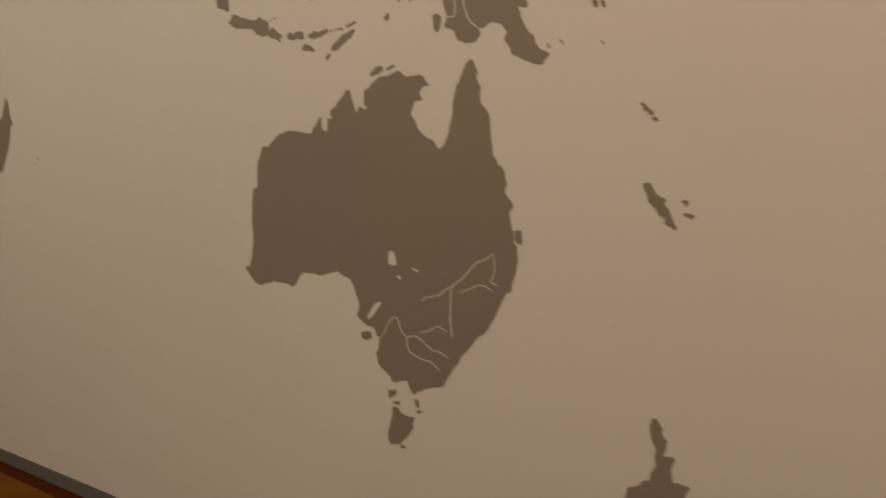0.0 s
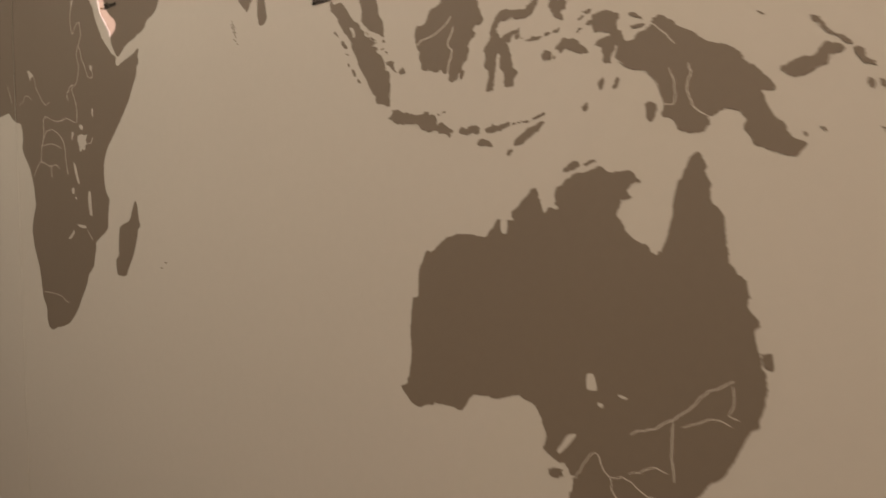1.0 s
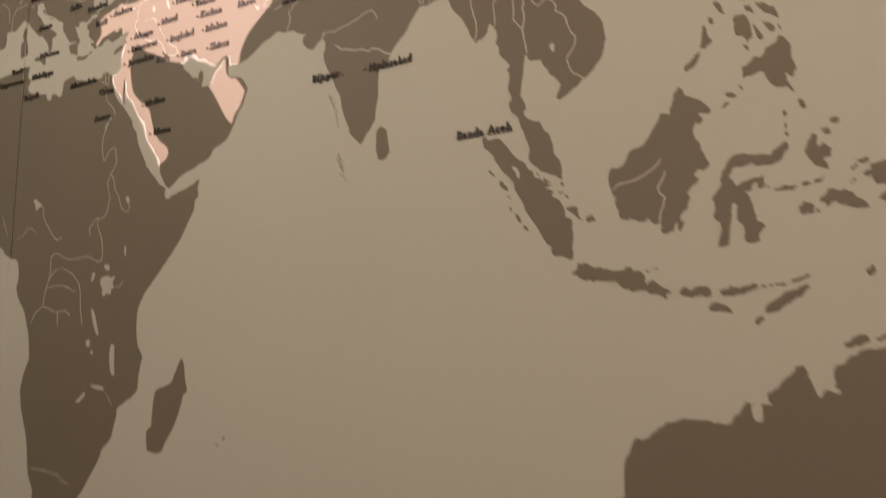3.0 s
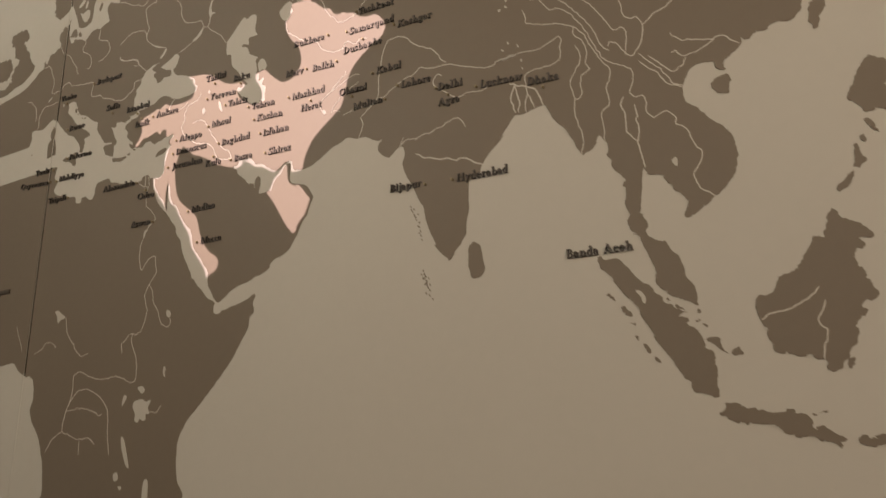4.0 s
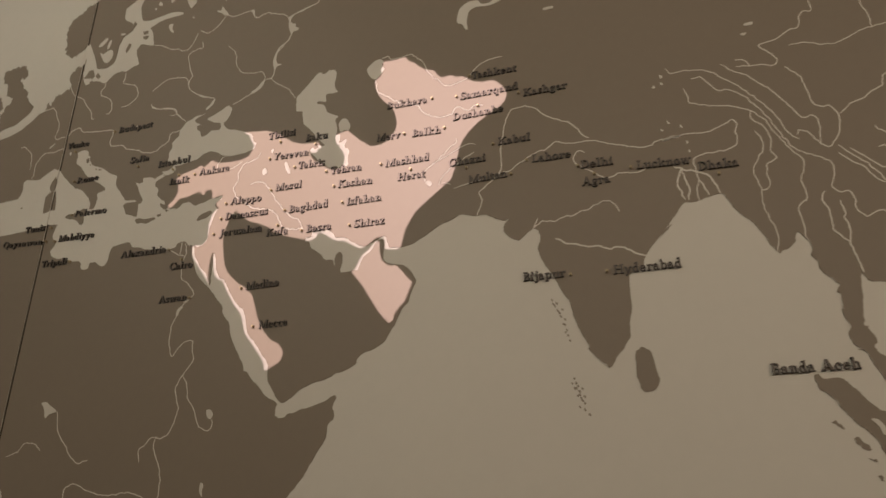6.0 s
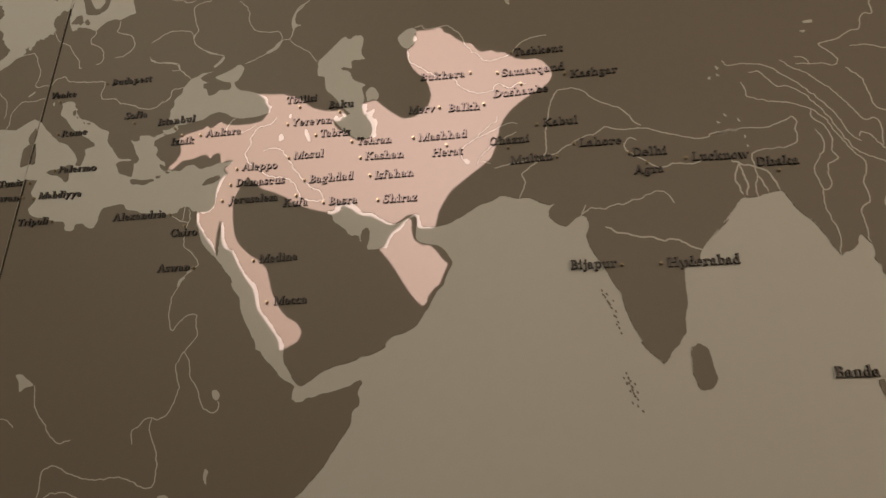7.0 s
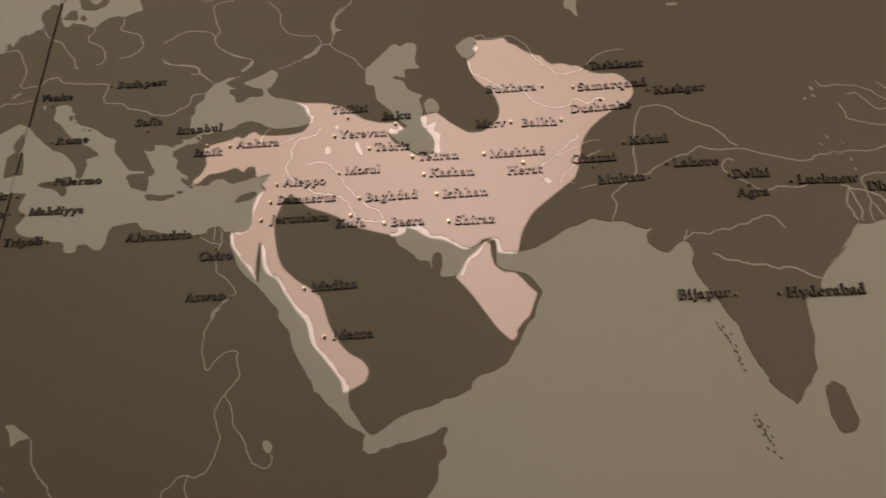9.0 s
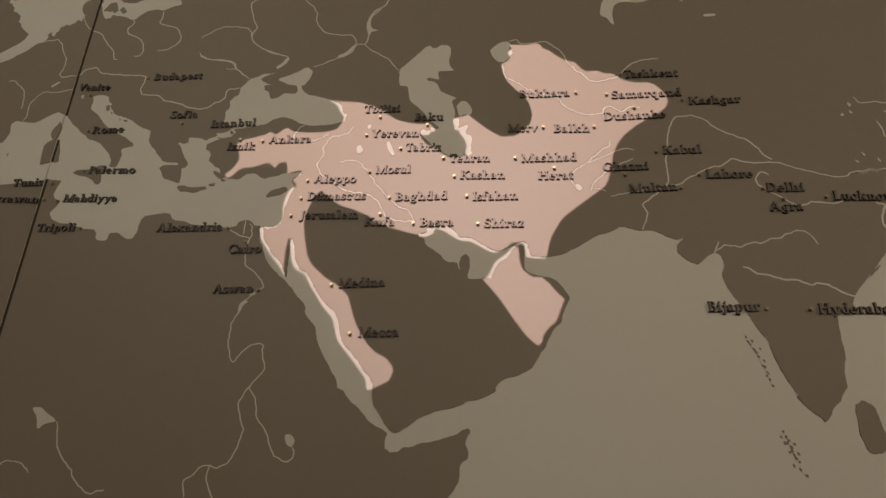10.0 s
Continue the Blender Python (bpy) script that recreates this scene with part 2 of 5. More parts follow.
OUTLINE["island new_guinea"] = [2139, 1768, 2152, 1770, 2158, 1771, 2172, 1771, 2185, 1762, 2198, 1757, 2197, 1748, 2191, 1742, 2193, 1725, 2202, 1717, 2208, 1701, 2227, 1701, 2234, 1713, 2250, 1715, 2260, 1722, 2261, 1728, 2264, 1735, 2277, 1740, 2292, 1730, 2312, 1710, 2332, 1701, 2351, 1683, 2383, 1663, 2406, 1656, 2428, 1638, 2435, 1618, 2455, 1606, 2472, 1585, 2480, 1564, 2456, 1569, 2466, 1542, 2481, 1514, 2495, 1505, 2497, 1492, 2507, 1479, 2530, 1468, 2523, 1458, 2511, 1445, 2490, 1451, 2465, 1463, 2444, 1475, 2433, 1495, 2426, 1507, 2433, 1518, 2422, 1536]
OUTLINE["island new_guinea"] += [2395, 1545, 2381, 1536, 2363, 1533, 2369, 1518, 2357, 1505, 2310, 1511, 2303, 1534, 2278, 1544, 2284, 1566, 2274, 1602, 2264, 1619, 2249, 1636, 2212, 1647, 2190, 1666, 2215, 1646, 2196, 1664, 2187, 1672, 2189, 1683, 2195, 1703, 2187, 1695, 2181, 1681, 2178, 1662, 2163, 1664, 2163, 1683, 2158, 1699, 2143, 1704, 2149, 1712, 2166, 1717, 2178, 1718, 2176, 1724, 2156, 1729, 2144, 1729, 2140, 1741, 2139, 1749, 2126, 1749, 2128, 1755, 2139, 1757]
OUTLINE["islet 19"] = [2216, 1755, 2227, 1755, 2243, 1742, 2243, 1736, 2226, 1745]
OUTLINE["islet 20"] = [2220, 1729, 2239, 1730, 2250, 1725, 2235, 1722, 2221, 1724]
OUTLINE["islet 21"] = [2116, 1778, 2138, 1781, 2136, 1773, 2124, 1772]
OUTLINE["islet 22"] = [2107, 1764, 2117, 1772, 2121, 1770, 2113, 1762]
OUTLINE["islet 23"] = [2102, 1739, 2111, 1747, 2117, 1746, 2107, 1736]
OUTLINE["islet 24"] = [2050, 1752, 2067, 1758, 2062, 1748, 2050, 1748]
OUTLINE["islet 25"] = [2028, 1746, 2036, 1753, 2045, 1748]
OUTLINE["islet 26"] = [2149, 1622, 2155, 1635, 2163, 1631, 2159, 1614, 2151, 1613]
OUTLINE["islet 27"] = [2180, 1616, 2190, 1635, 2196, 1627, 2189, 1611, 2181, 1610]
OUTLINE["islet 28"] = [2070, 1845, 2079, 1847, 2075, 1836]
OUTLINE["islet 29"] = [2049, 1700, 2054, 1697, 2050, 1692]
OUTLINE["islet 30"] = [2021, 1707, 2031, 1717, 2046, 1708, 2042, 1691, 2025, 1693]
OUTLINE["island halmahera"] = [2039, 1805, 2055, 1838, 2063, 1836, 2061, 1811, 2071, 1819, 2076, 1812, 2083, 1808, 2081, 1791, 2068, 1791, 2076, 1770, 2067, 1773, 2046, 1793]
OUTLINE["island seram"] = [2053, 1713, 2072, 1734, 2097, 1728, 2111, 1712, 2124, 1704, 2132, 1691, 2120, 1693, 2096, 1699, 2079, 1711, 2069, 1703, 2064, 1702, 2062, 1712]
OUTLINE["island sulawesi"] = [1919, 1823, 1939, 1822, 1954, 1818, 1984, 1811, 1996, 1821, 2012, 1834, 2017, 1821, 2001, 1800, 1984, 1792, 1949, 1801, 1934, 1797, 1918, 1798, 1907, 1783, 1909, 1775, 1917, 1773, 1918, 1761, 1932, 1767, 1952, 1772, 1970, 1776, 1969, 1765, 1952, 1764, 1945, 1748, 1932, 1749, 1943, 1737, 1946, 1708, 1949, 1691, 1963, 1683, 1956, 1670, 1950, 1663, 1951, 1651, 1928, 1653, 1927, 1686, 1919, 1691, 1916, 1712, 1917, 1728, 1909, 1729, 1904, 1693, 1901, 1665, 1898, 1649, 1877, 1648, 1883, 1663, 1887, 1695, 1873, 1706, 1880, 1734, 1876, 1747]
OUTLINE["island sulawesi"] += [1894, 1769, 1895, 1785, 1908, 1808]
OUTLINE["islet 34"] = [1955, 1755, 1967, 1764, 1970, 1759, 1961, 1750]
OUTLINE["islet 35"] = [1972, 1754, 1978, 1755, 1976, 1749]
OUTLINE["islet 36"] = [1983, 1744, 2001, 1751, 2023, 1747, 2021, 1744, 2008, 1740, 1985, 1742]
OUTLINE["islet 37"] = [2011, 1886, 2016, 1892, 2019, 1886, 2015, 1877]
OUTLINE["islet 38"] = [2011, 1864, 2016, 1869, 2016, 1859, 2012, 1858]
OUTLINE["islet 39"] = [2010, 1848, 2016, 1854, 2018, 1845, 2014, 1840]
OUTLINE["islet 40"] = [1915, 1943, 1924, 1948, 1937, 1940, 1931, 1935]
OUTLINE["islet 41"] = [1903, 1918, 1915, 1929, 1924, 1927, 1913, 1918]
OUTLINE["islet 42"] = [1939, 1956, 1946, 1957, 1944, 1951]
OUTLINE["islet 43"] = [1806, 1697, 1818, 1708, 1821, 1705, 1811, 1686]
OUTLINE["island borneo"] = [1821, 1969, 1830, 1980, 1837, 1974, 1840, 1962, 1850, 1956, 1854, 1951, 1866, 1946, 1878, 1934, 1887, 1922, 1882, 1912, 1867, 1918, 1865, 1912, 1871, 1906, 1869, 1898, 1856, 1899, 1851, 1883, 1853, 1865, 1863, 1855, 1861, 1843, 1867, 1832, 1877, 1812, 1870, 1804, 1854, 1805, 1845, 1794, 1855, 1786, 1848, 1776, 1840, 1773, 1829, 1760, 1835, 1749, 1828, 1729, 1815, 1720, 1812, 1705, 1803, 1702, 1798, 1688, 1777, 1686, 1777, 1705, 1762, 1707, 1751, 1720, 1744, 1714, 1724, 1721, 1715, 1727, 1706, 1723, 1694, 1730, 1695, 1743, 1687, 1759]
OUTLINE["island borneo"] += [1691, 1772, 1680, 1787, 1678, 1804, 1677, 1823, 1684, 1835, 1707, 1836, 1712, 1841, 1724, 1864, 1756, 1873, 1771, 1899, 1785, 1918, 1792, 1933, 1810, 1926, 1809, 1937, 1816, 1950]
OUTLINE["island sumatra"] = [1388, 1957, 1397, 1959, 1404, 1948, 1433, 1948, 1441, 1935, 1467, 1899, 1493, 1876, 1495, 1867, 1507, 1860, 1512, 1844, 1527, 1839, 1540, 1826, 1555, 1819, 1540, 1817, 1535, 1813, 1554, 1808, 1554, 1801, 1549, 1798, 1568, 1781, 1575, 1764, 1577, 1747, 1588, 1743, 1593, 1732, 1590, 1715, 1594, 1710, 1589, 1684, 1591, 1654, 1581, 1653, 1577, 1658, 1546, 1665, 1544, 1685, 1527, 1703, 1520, 1719, 1503, 1748, 1484, 1775, 1484, 1788, 1463, 1824, 1461, 1841, 1438, 1867, 1418, 1898, 1410, 1916, 1392, 1931]
OUTLINE["islet 46"] = [1398, 1874, 1406, 1878, 1418, 1858]
OUTLINE["islet 47"] = [1426, 1845, 1434, 1848, 1449, 1826, 1443, 1823, 1428, 1836]
OUTLINE["islet 48"] = [1439, 1812, 1452, 1810, 1452, 1804]
OUTLINE["islet 49"] = [1447, 1783, 1453, 1785, 1455, 1773]
OUTLINE["islet 50"] = [1461, 1768, 1468, 1767, 1477, 1748, 1471, 1746]
OUTLINE["islet 51"] = [1481, 1740, 1488, 1736, 1493, 1726, 1483, 1730]
OUTLINE["islet 52"] = [1517, 1852, 1522, 1853, 1526, 1846, 1519, 1845]
OUTLINE["islet 53"] = [1526, 1838, 1536, 1838, 1551, 1823, 1536, 1828]
OUTLINE["islet 54"] = [1571, 1821, 1579, 1821, 1578, 1814]
OUTLINE["islet 55"] = [1566, 1802, 1578, 1802, 1568, 1797]
OUTLINE["islet 56"] = [1577, 1795, 1588, 1790, 1587, 1785]
OUTLINE["islet 57"] = [1580, 1764, 1590, 1767, 1606, 1764, 1604, 1756, 1617, 1733, 1606, 1738, 1592, 1755]
OUTLINE["islet 58"] = [1621, 1734, 1637, 1745, 1645, 1729, 1627, 1727]
OUTLINE["island java"] = [1585, 1626, 1596, 1630, 1597, 1644, 1625, 1640, 1628, 1635, 1649, 1632, 1651, 1627, 1677, 1622, 1695, 1621, 1699, 1627, 1712, 1625, 1712, 1617, 1723, 1618, 1737, 1606, 1735, 1594, 1741, 1587, 1745, 1595, 1758, 1590, 1766, 1583, 1770, 1580, 1786, 1571, 1773, 1566, 1777, 1560, 1773, 1555, 1763, 1566, 1744, 1568, 1736, 1577, 1711, 1575, 1704, 1582, 1694, 1582, 1681, 1596, 1663, 1601, 1646, 1603, 1630, 1601, 1623, 1607, 1601, 1612, 1599, 1618, 1587, 1621]
OUTLINE["island flores"] = [1875, 1567, 1887, 1568, 1893, 1576, 1902, 1570, 1917, 1571, 1933, 1575, 1940, 1573, 1938, 1565, 1920, 1560, 1909, 1556, 1879, 1556, 1873, 1562]
OUTLINE["island timor"] = [1947, 1521, 1955, 1535, 1970, 1546, 1984, 1556, 1998, 1558, 2009, 1563, 2021, 1566, 2024, 1561, 2008, 1543, 2001, 1544, 1989, 1533, 1983, 1532, 1971, 1522, 1951, 1519]
OUTLINE["island sumbawa"] = [1801, 1572, 1812, 1578, 1818, 1570, 1828, 1570, 1830, 1576, 1856, 1574, 1859, 1559, 1849, 1555, 1830, 1559, 1816, 1558, 1802, 1562]
OUTLINE["islet 63"] = [1737, 1616, 1764, 1620, 1762, 1616, 1741, 1611]
OUTLINE["islet 64"] = [1944, 1569, 1952, 1571, 1953, 1566, 1946, 1566]
OUTLINE["islet 65"] = [1957, 1570, 1964, 1571, 1964, 1567]
OUTLINE["islet 66"] = [1968, 1572, 1984, 1573, 1988, 1567, 1970, 1568]
OUTLINE["islet 67"] = [1995, 1575, 2011, 1581, 2027, 1584, 2023, 1578, 2006, 1572, 1996, 1572]
OUTLINE["islet 68"] = [1851, 1536, 1858, 1544, 1879, 1540, 1894, 1525, 1889, 1522, 1870, 1528, 1851, 1531]
OUTLINE["islet 69"] = [1930, 1498, 1934, 1513, 1946, 1512, 1940, 1505, 1938, 1501]
OUTLINE["island new_britain"] = [2487, 1601, 2497, 1606, 2522, 1616, 2542, 1615, 2558, 1636, 2577, 1631, 2589, 1618, 2573, 1612, 2564, 1614, 2562, 1596, 2546, 1592, 2526, 1582, 2505, 1585]
OUTLINE["islet 71"] = [2534, 1686, 2549, 1678, 2566, 1654, 2591, 1636, 2599, 1623, 2591, 1624, 2561, 1649]
OUTLINE["islet 72"] = [2598, 1618, 2610, 1618, 2616, 1598, 2630, 1591, 2632, 1581, 2610, 1594]
OUTLINE["islet 73"] = [2620, 1567, 2629, 1560, 2628, 1545, 2620, 1551]
OUTLINE["islet 74"] = [2550, 1495, 2561, 1485, 2554, 1487]
OUTLINE["islet 75"] = [2522, 1490, 2530, 1486, 2531, 1476, 2524, 1480]
OUTLINE["islet 76"] = [2451, 1710, 2466, 1700, 2461, 1700]
OUTLINE["islet 77"] = [2111, 1583, 2124, 1593, 2128, 1581, 2118, 1573]
OUTLINE["islet 78"] = [2247, 1572, 2258, 1576, 2269, 1569, 2266, 1545, 2258, 1535, 2247, 1544]
OUTLINE["islet 79"] = [2635, 1562, 2645, 1556, 2645, 1542, 2638, 1548]
OUTLINE["islet 80"] = [2635, 1486, 2645, 1480, 2643, 1471]
OUTLINE["island luzon"] = [1889, 2187, 1902, 2176, 1913, 2151, 1927, 2150, 1932, 2156, 1953, 2145, 1962, 2129, 1982, 2126, 1978, 2140, 1971, 2157, 1962, 2175, 1955, 2198, 1970, 2217, 1966, 2249, 1940, 2263, 1917, 2240, 1905, 2213]
OUTLINE["island mindanao"] = [1949, 1990, 1960, 1994, 1972, 2008, 1986, 2004, 1996, 2021, 2013, 2026, 2018, 2039, 2030, 2031, 2038, 2001, 2041, 1967, 2035, 1952, 2023, 1966, 2030, 1941, 2034, 1922, 2024, 1938, 2008, 1939, 1993, 1954, 1985, 1978, 1970, 1974, 1949, 1970]
OUTLINE["islet 83"] = [1911, 2140, 1921, 2135, 1930, 2106, 1921, 2115, 1913, 2128]
OUTLINE["islet 84"] = [1898, 2109, 1905, 2110, 1908, 2096, 1901, 2095]
OUTLINE["islet 85"] = [1885, 2093, 1892, 2094, 1895, 2074, 1902, 2058, 1887, 2046, 1877, 2050, 1883, 2069]
OUTLINE["islet 86"] = [1843, 2014, 1863, 2032, 1879, 2044, 1875, 2034, 1863, 2014, 1848, 2007]
OUTLINE["islet 87"] = [1965, 2117, 1976, 2114, 1982, 2095, 1966, 2105]
OUTLINE["islet 88"] = [1983, 2117, 2001, 2111, 2017, 2098, 2024, 2070, 2012, 2084, 1995, 2100]
OUTLINE["islet 89"] = [1942, 2097, 1964, 2099, 1973, 2077, 1975, 2049, 1964, 2037, 1958, 2056, 1948, 2058]
OUTLINE["islet 90"] = [1977, 2074, 1984, 2064, 1993, 2037, 1983, 2050]
OUTLINE["islet 91"] = [1991, 2079, 2005, 2071, 2015, 2052, 2004, 2054]
OUTLINE["islet 92"] = [2019, 2062, 2026, 2052, 2022, 2051]
OUTLINE["islet 93"] = [1958, 2038, 1966, 2031, 1966, 2020, 1959, 2028]
OUTLINE["islet 94"] = [1941, 1958, 1949, 1950, 1947, 1946]
OUTLINE["islet 95"] = [2038, 1907, 2048, 1906, 2052, 1891, 2044, 1890]
OUTLINE["islet 96"] = [2087, 1862, 2098, 1862, 2100, 1854, 2089, 1853]
OUTLINE["islet 97"] = [2073, 1848, 2083, 1845, 2086, 1836, 2076, 1833]
OUTLINE["island hainan"] = [1661, 2287, 1674, 2297, 1684, 2299, 1697, 2298, 1701, 2282, 1695, 2275, 1693, 2256, 1682, 2257, 1667, 2268, 1661, 2276]
OUTLINE["island taiwan"] = [1863, 2406, 1871, 2412, 1885, 2421, 1892, 2417, 1892, 2406, 1885, 2383, 1875, 2360, 1867, 2345, 1861, 2355, 1857, 2375, 1858, 2392]
OUTLINE["island sri_lanka"] = [1089, 2034, 1103, 2043, 1120, 2030, 1126, 1985, 1128, 1972, 1115, 1954, 1095, 1955, 1086, 1986]
OUTLINE["island madagascar"] = [385, 1482, 397, 1460, 402, 1422, 414, 1388, 397, 1377, 380, 1324, 351, 1271, 322, 1236, 316, 1217, 292, 1208, 248, 1214, 241, 1269, 265, 1289, 265, 1339, 275, 1390, 324, 1404, 349, 1415, 366, 1453]
OUTLINE["islet 102"] = [531, 1240, 539, 1244, 551, 1239]
OUTLINE["islet 103"] = [557, 1261, 573, 1261, 566, 1254]
OUTLINE["continent africa"] = [-546, 1862, -531, 1866, -508, 1852, -497, 1822, -493, 1788, -505, 1754, -489, 1718, -446, 1672, -428, 1636, -410, 1592, -403, 1563, -392, 1498, -415, 1464, -437, 1400, -425, 1337, -388, 1256, -369, 1195, -356, 1116, -322, 1065, -328, 1025, -311, 991, -275, 980, -240, 994, -187, 1001, -128, 1018, -63, 1072, -23, 1124, 25, 1187, 31, 1211, 78, 1245, 84, 1278, 97, 1310, 96, 1334, 135, 1355, 168, 1371, 193, 1390, 193, 1425, 200, 1457, 210, 1493, 183, 1525, 175, 1570, 175, 1632, 204, 1683, 251, 1724, 308, 1778, 364, 1838, 402, 1896, 409, 1904]
OUTLINE["continent africa"] += [418, 1918, 419, 1935, 424, 1951, 434, 1956, 436, 1967, 430, 1981, 434, 1995, 440, 2004, 435, 2010, 425, 2007, 413, 1998, 393, 1994, 374, 1989, 352, 1986, 330, 1978, 319, 1979, 310, 1971, 294, 1970, 284, 1977, 284, 1991, 289, 2004, 273, 2014, 251, 2027, 227, 2056, 208, 2072, 200, 2086, 188, 2090, 184, 2110, 162, 2144, 139, 2186, 134, 2214, 109, 2246, 110, 2259, 84, 2290, 57, 2323, 31, 2344, 16, 2364, 4, 2393, -7, 2414, -8, 2431, -9, 2452, -40, 2473, -232, 2522, -488, 2615, -677, 2628, -681, 2609, -801, 2616, -919, 2597]
OUTLINE["continent africa"] += [-1014, 2510, -1037, 2454, -1100, 2432, -1136, 2371, -1212, 2276, -1200, 2152, -1102, 2025, -1013, 1947, -922, 1881, -836, 1898, -716, 1911, -625, 1918, -593, 1886]
OUTLINE["continent eurasia"] = [-9, 2452, -3, 2446, 1, 2419, 27, 2378, 48, 2357, 59, 2326, 63, 2326, 62, 2367, 62, 2411, 66, 2415, 77, 2366, 89, 2342, 105, 2334, 114, 2317, 129, 2293, 147, 2265, 172, 2244, 181, 2222, 184, 2202, 191, 2179, 209, 2161, 230, 2132, 249, 2110, 257, 2096, 256, 2082, 256, 2071, 259, 2056, 276, 2032, 290, 2011, 302, 2003, 311, 2006, 328, 2016, 340, 2027, 355, 2035, 377, 2042, 404, 2046, 423, 2051, 435, 2059, 459, 2062, 488, 2075, 486, 2083, 503, 2098, 522, 2101, 554, 2116, 562, 2129, 573, 2148, 578, 2150, 588, 2173]
OUTLINE["continent eurasia"] += [602, 2195, 613, 2202, 618, 2222, 633, 2251, 628, 2261, 611, 2287, 598, 2296, 582, 2299, 556, 2308, 549, 2319, 551, 2362, 549, 2369, 539, 2369, 532, 2366, 515, 2343, 498, 2333, 483, 2300, 477, 2302, 471, 2304, 459, 2300, 440, 2301, 436, 2307, 442, 2330, 441, 2349, 433, 2357, 423, 2350, 420, 2338, 422, 2320, 416, 2338, 407, 2340, 394, 2342, 382, 2359, 354, 2379, 348, 2397, 336, 2402, 336, 2411, 352, 2410, 354, 2422, 368, 2430, 389, 2424, 405, 2418, 421, 2395, 445, 2393, 461, 2379, 480, 2367, 500, 2357, 520, 2366, 534, 2372]
OUTLINE["continent eurasia"] += [548, 2378, 557, 2373, 560, 2357, 565, 2344, 595, 2340, 622, 2343, 658, 2360, 696, 2383, 721, 2388, 746, 2399, 779, 2386, 796, 2387, 817, 2378, 844, 2362, 858, 2366, 843, 2351, 842, 2335, 861, 2315, 876, 2307, 893, 2321, 898, 2326, 910, 2331, 921, 2325, 924, 2303, 917, 2288, 915, 2281, 925, 2250, 938, 2224, 949, 2204, 960, 2175, 974, 2155, 976, 2132, 986, 2091, 1006, 2050, 999, 2051, 1022, 2024, 1037, 2006, 1044, 2011, 1054, 2028, 1070, 2042, 1076, 2053, 1086, 2065, 1086, 2083, 1089, 2100, 1095, 2118, 1096, 2150, 1096, 2173, 1100, 2197]
OUTLINE["continent eurasia"] += [1125, 2200, 1134, 2227, 1151, 2248, 1180, 2279, 1198, 2290, 1161, 2256, 1181, 2279, 1206, 2308, 1227, 2334, 1256, 2330, 1281, 2339, 1301, 2340, 1310, 2323, 1321, 2298, 1346, 2263, 1359, 2241, 1368, 2214, 1379, 2192, 1397, 2200, 1412, 2212, 1419, 2233, 1429, 2218, 1436, 2209, 1437, 2193, 1431, 2180, 1441, 2168, 1439, 2153, 1456, 2130, 1467, 2116, 1457, 2104, 1464, 2100, 1463, 2074, 1458, 2061, 1467, 2038, 1458, 2019, 1464, 2002, 1477, 1992, 1466, 1997, 1481, 1989, 1486, 1967, 1496, 1936, 1504, 1916, 1500, 1884, 1513, 1870, 1522, 1860, 1547, 1845, 1577, 1828, 1577, 1848]
OUTLINE["continent eurasia"] += [1572, 1876, 1560, 1891, 1554, 1929, 1539, 1947, 1531, 1969, 1511, 1976, 1496, 1988, 1496, 1992, 1494, 1999, 1501, 2009, 1493, 2027, 1494, 2035, 1486, 2037, 1492, 2062, 1498, 2089, 1500, 2117, 1505, 2134, 1511, 2124, 1517, 2116, 1543, 2110, 1546, 2098, 1556, 2086, 1560, 2072, 1576, 2059, 1586, 2043, 1579, 2027, 1573, 2012, 1583, 2008, 1606, 2022, 1619, 2028, 1635, 2043, 1659, 2058, 1673, 2076, 1686, 2100, 1691, 2130, 1682, 2175, 1666, 2193, 1644, 2215, 1629, 2241, 1606, 2259, 1605, 2282, 1609, 2302, 1616, 2317, 1622, 2329, 1636, 2338, 1652, 2340, 1675, 2333, 1674, 2319]
OUTLINE["continent eurasia"] += [1688, 2309, 1695, 2309, 1688, 2327, 1722, 2348, 1732, 2361, 1731, 2372, 1747, 2362, 1762, 2375, 1778, 2372, 1791, 2384, 1814, 2380, 1829, 2379, 1848, 2396, 1855, 2420, 1856, 2439, 1864, 2452, 1872, 2477, 1879, 2484, 1886, 2509, 1890, 2555, 2300, 3396, 2601, 4136, -494, 4107, -536, 3536, -551, 3504, -504, 3513, -493, 3493, -545, 3480, -565, 3471, -596, 3461, -634, 3432, -662, 3410, -674, 3374, -653, 3315, -660, 3297, -647, 3268, -619, 3250, -579, 3261, -561, 3276, -549, 3291, -530, 3255, -508, 3210, -492, 3166, -449, 3157, -422, 3173, -417, 3200, -416, 3238, -403, 3273]
OUTLINE["continent eurasia"] += [-365, 3289, -377, 3323, -413, 3345, -419, 3398, -381, 3415, -341, 3453, -338, 3514, -304, 3555, -272, 3521, -300, 3478, -325, 3446, -343, 3412, -352, 3374, -335, 3318, -308, 3309, -259, 3311, -209, 3314, -168, 3299, -166, 3289, -245, 3292, -296, 3276, -283, 3257, -266, 3194, -287, 3201, -320, 3217, -336, 3198, -330, 3173, -314, 3134, -342, 3129, -365, 3118, -382, 3127, -411, 3123, -441, 3095, -492, 3119, -526, 3110, -542, 3134, -555, 3176, -549, 3227, -549, 3203, -590, 3198, -602, 3179, -605, 3167, -593, 3130, -593, 3112, -617, 3109, -634, 3101, -652, 3102, -654, 3084]
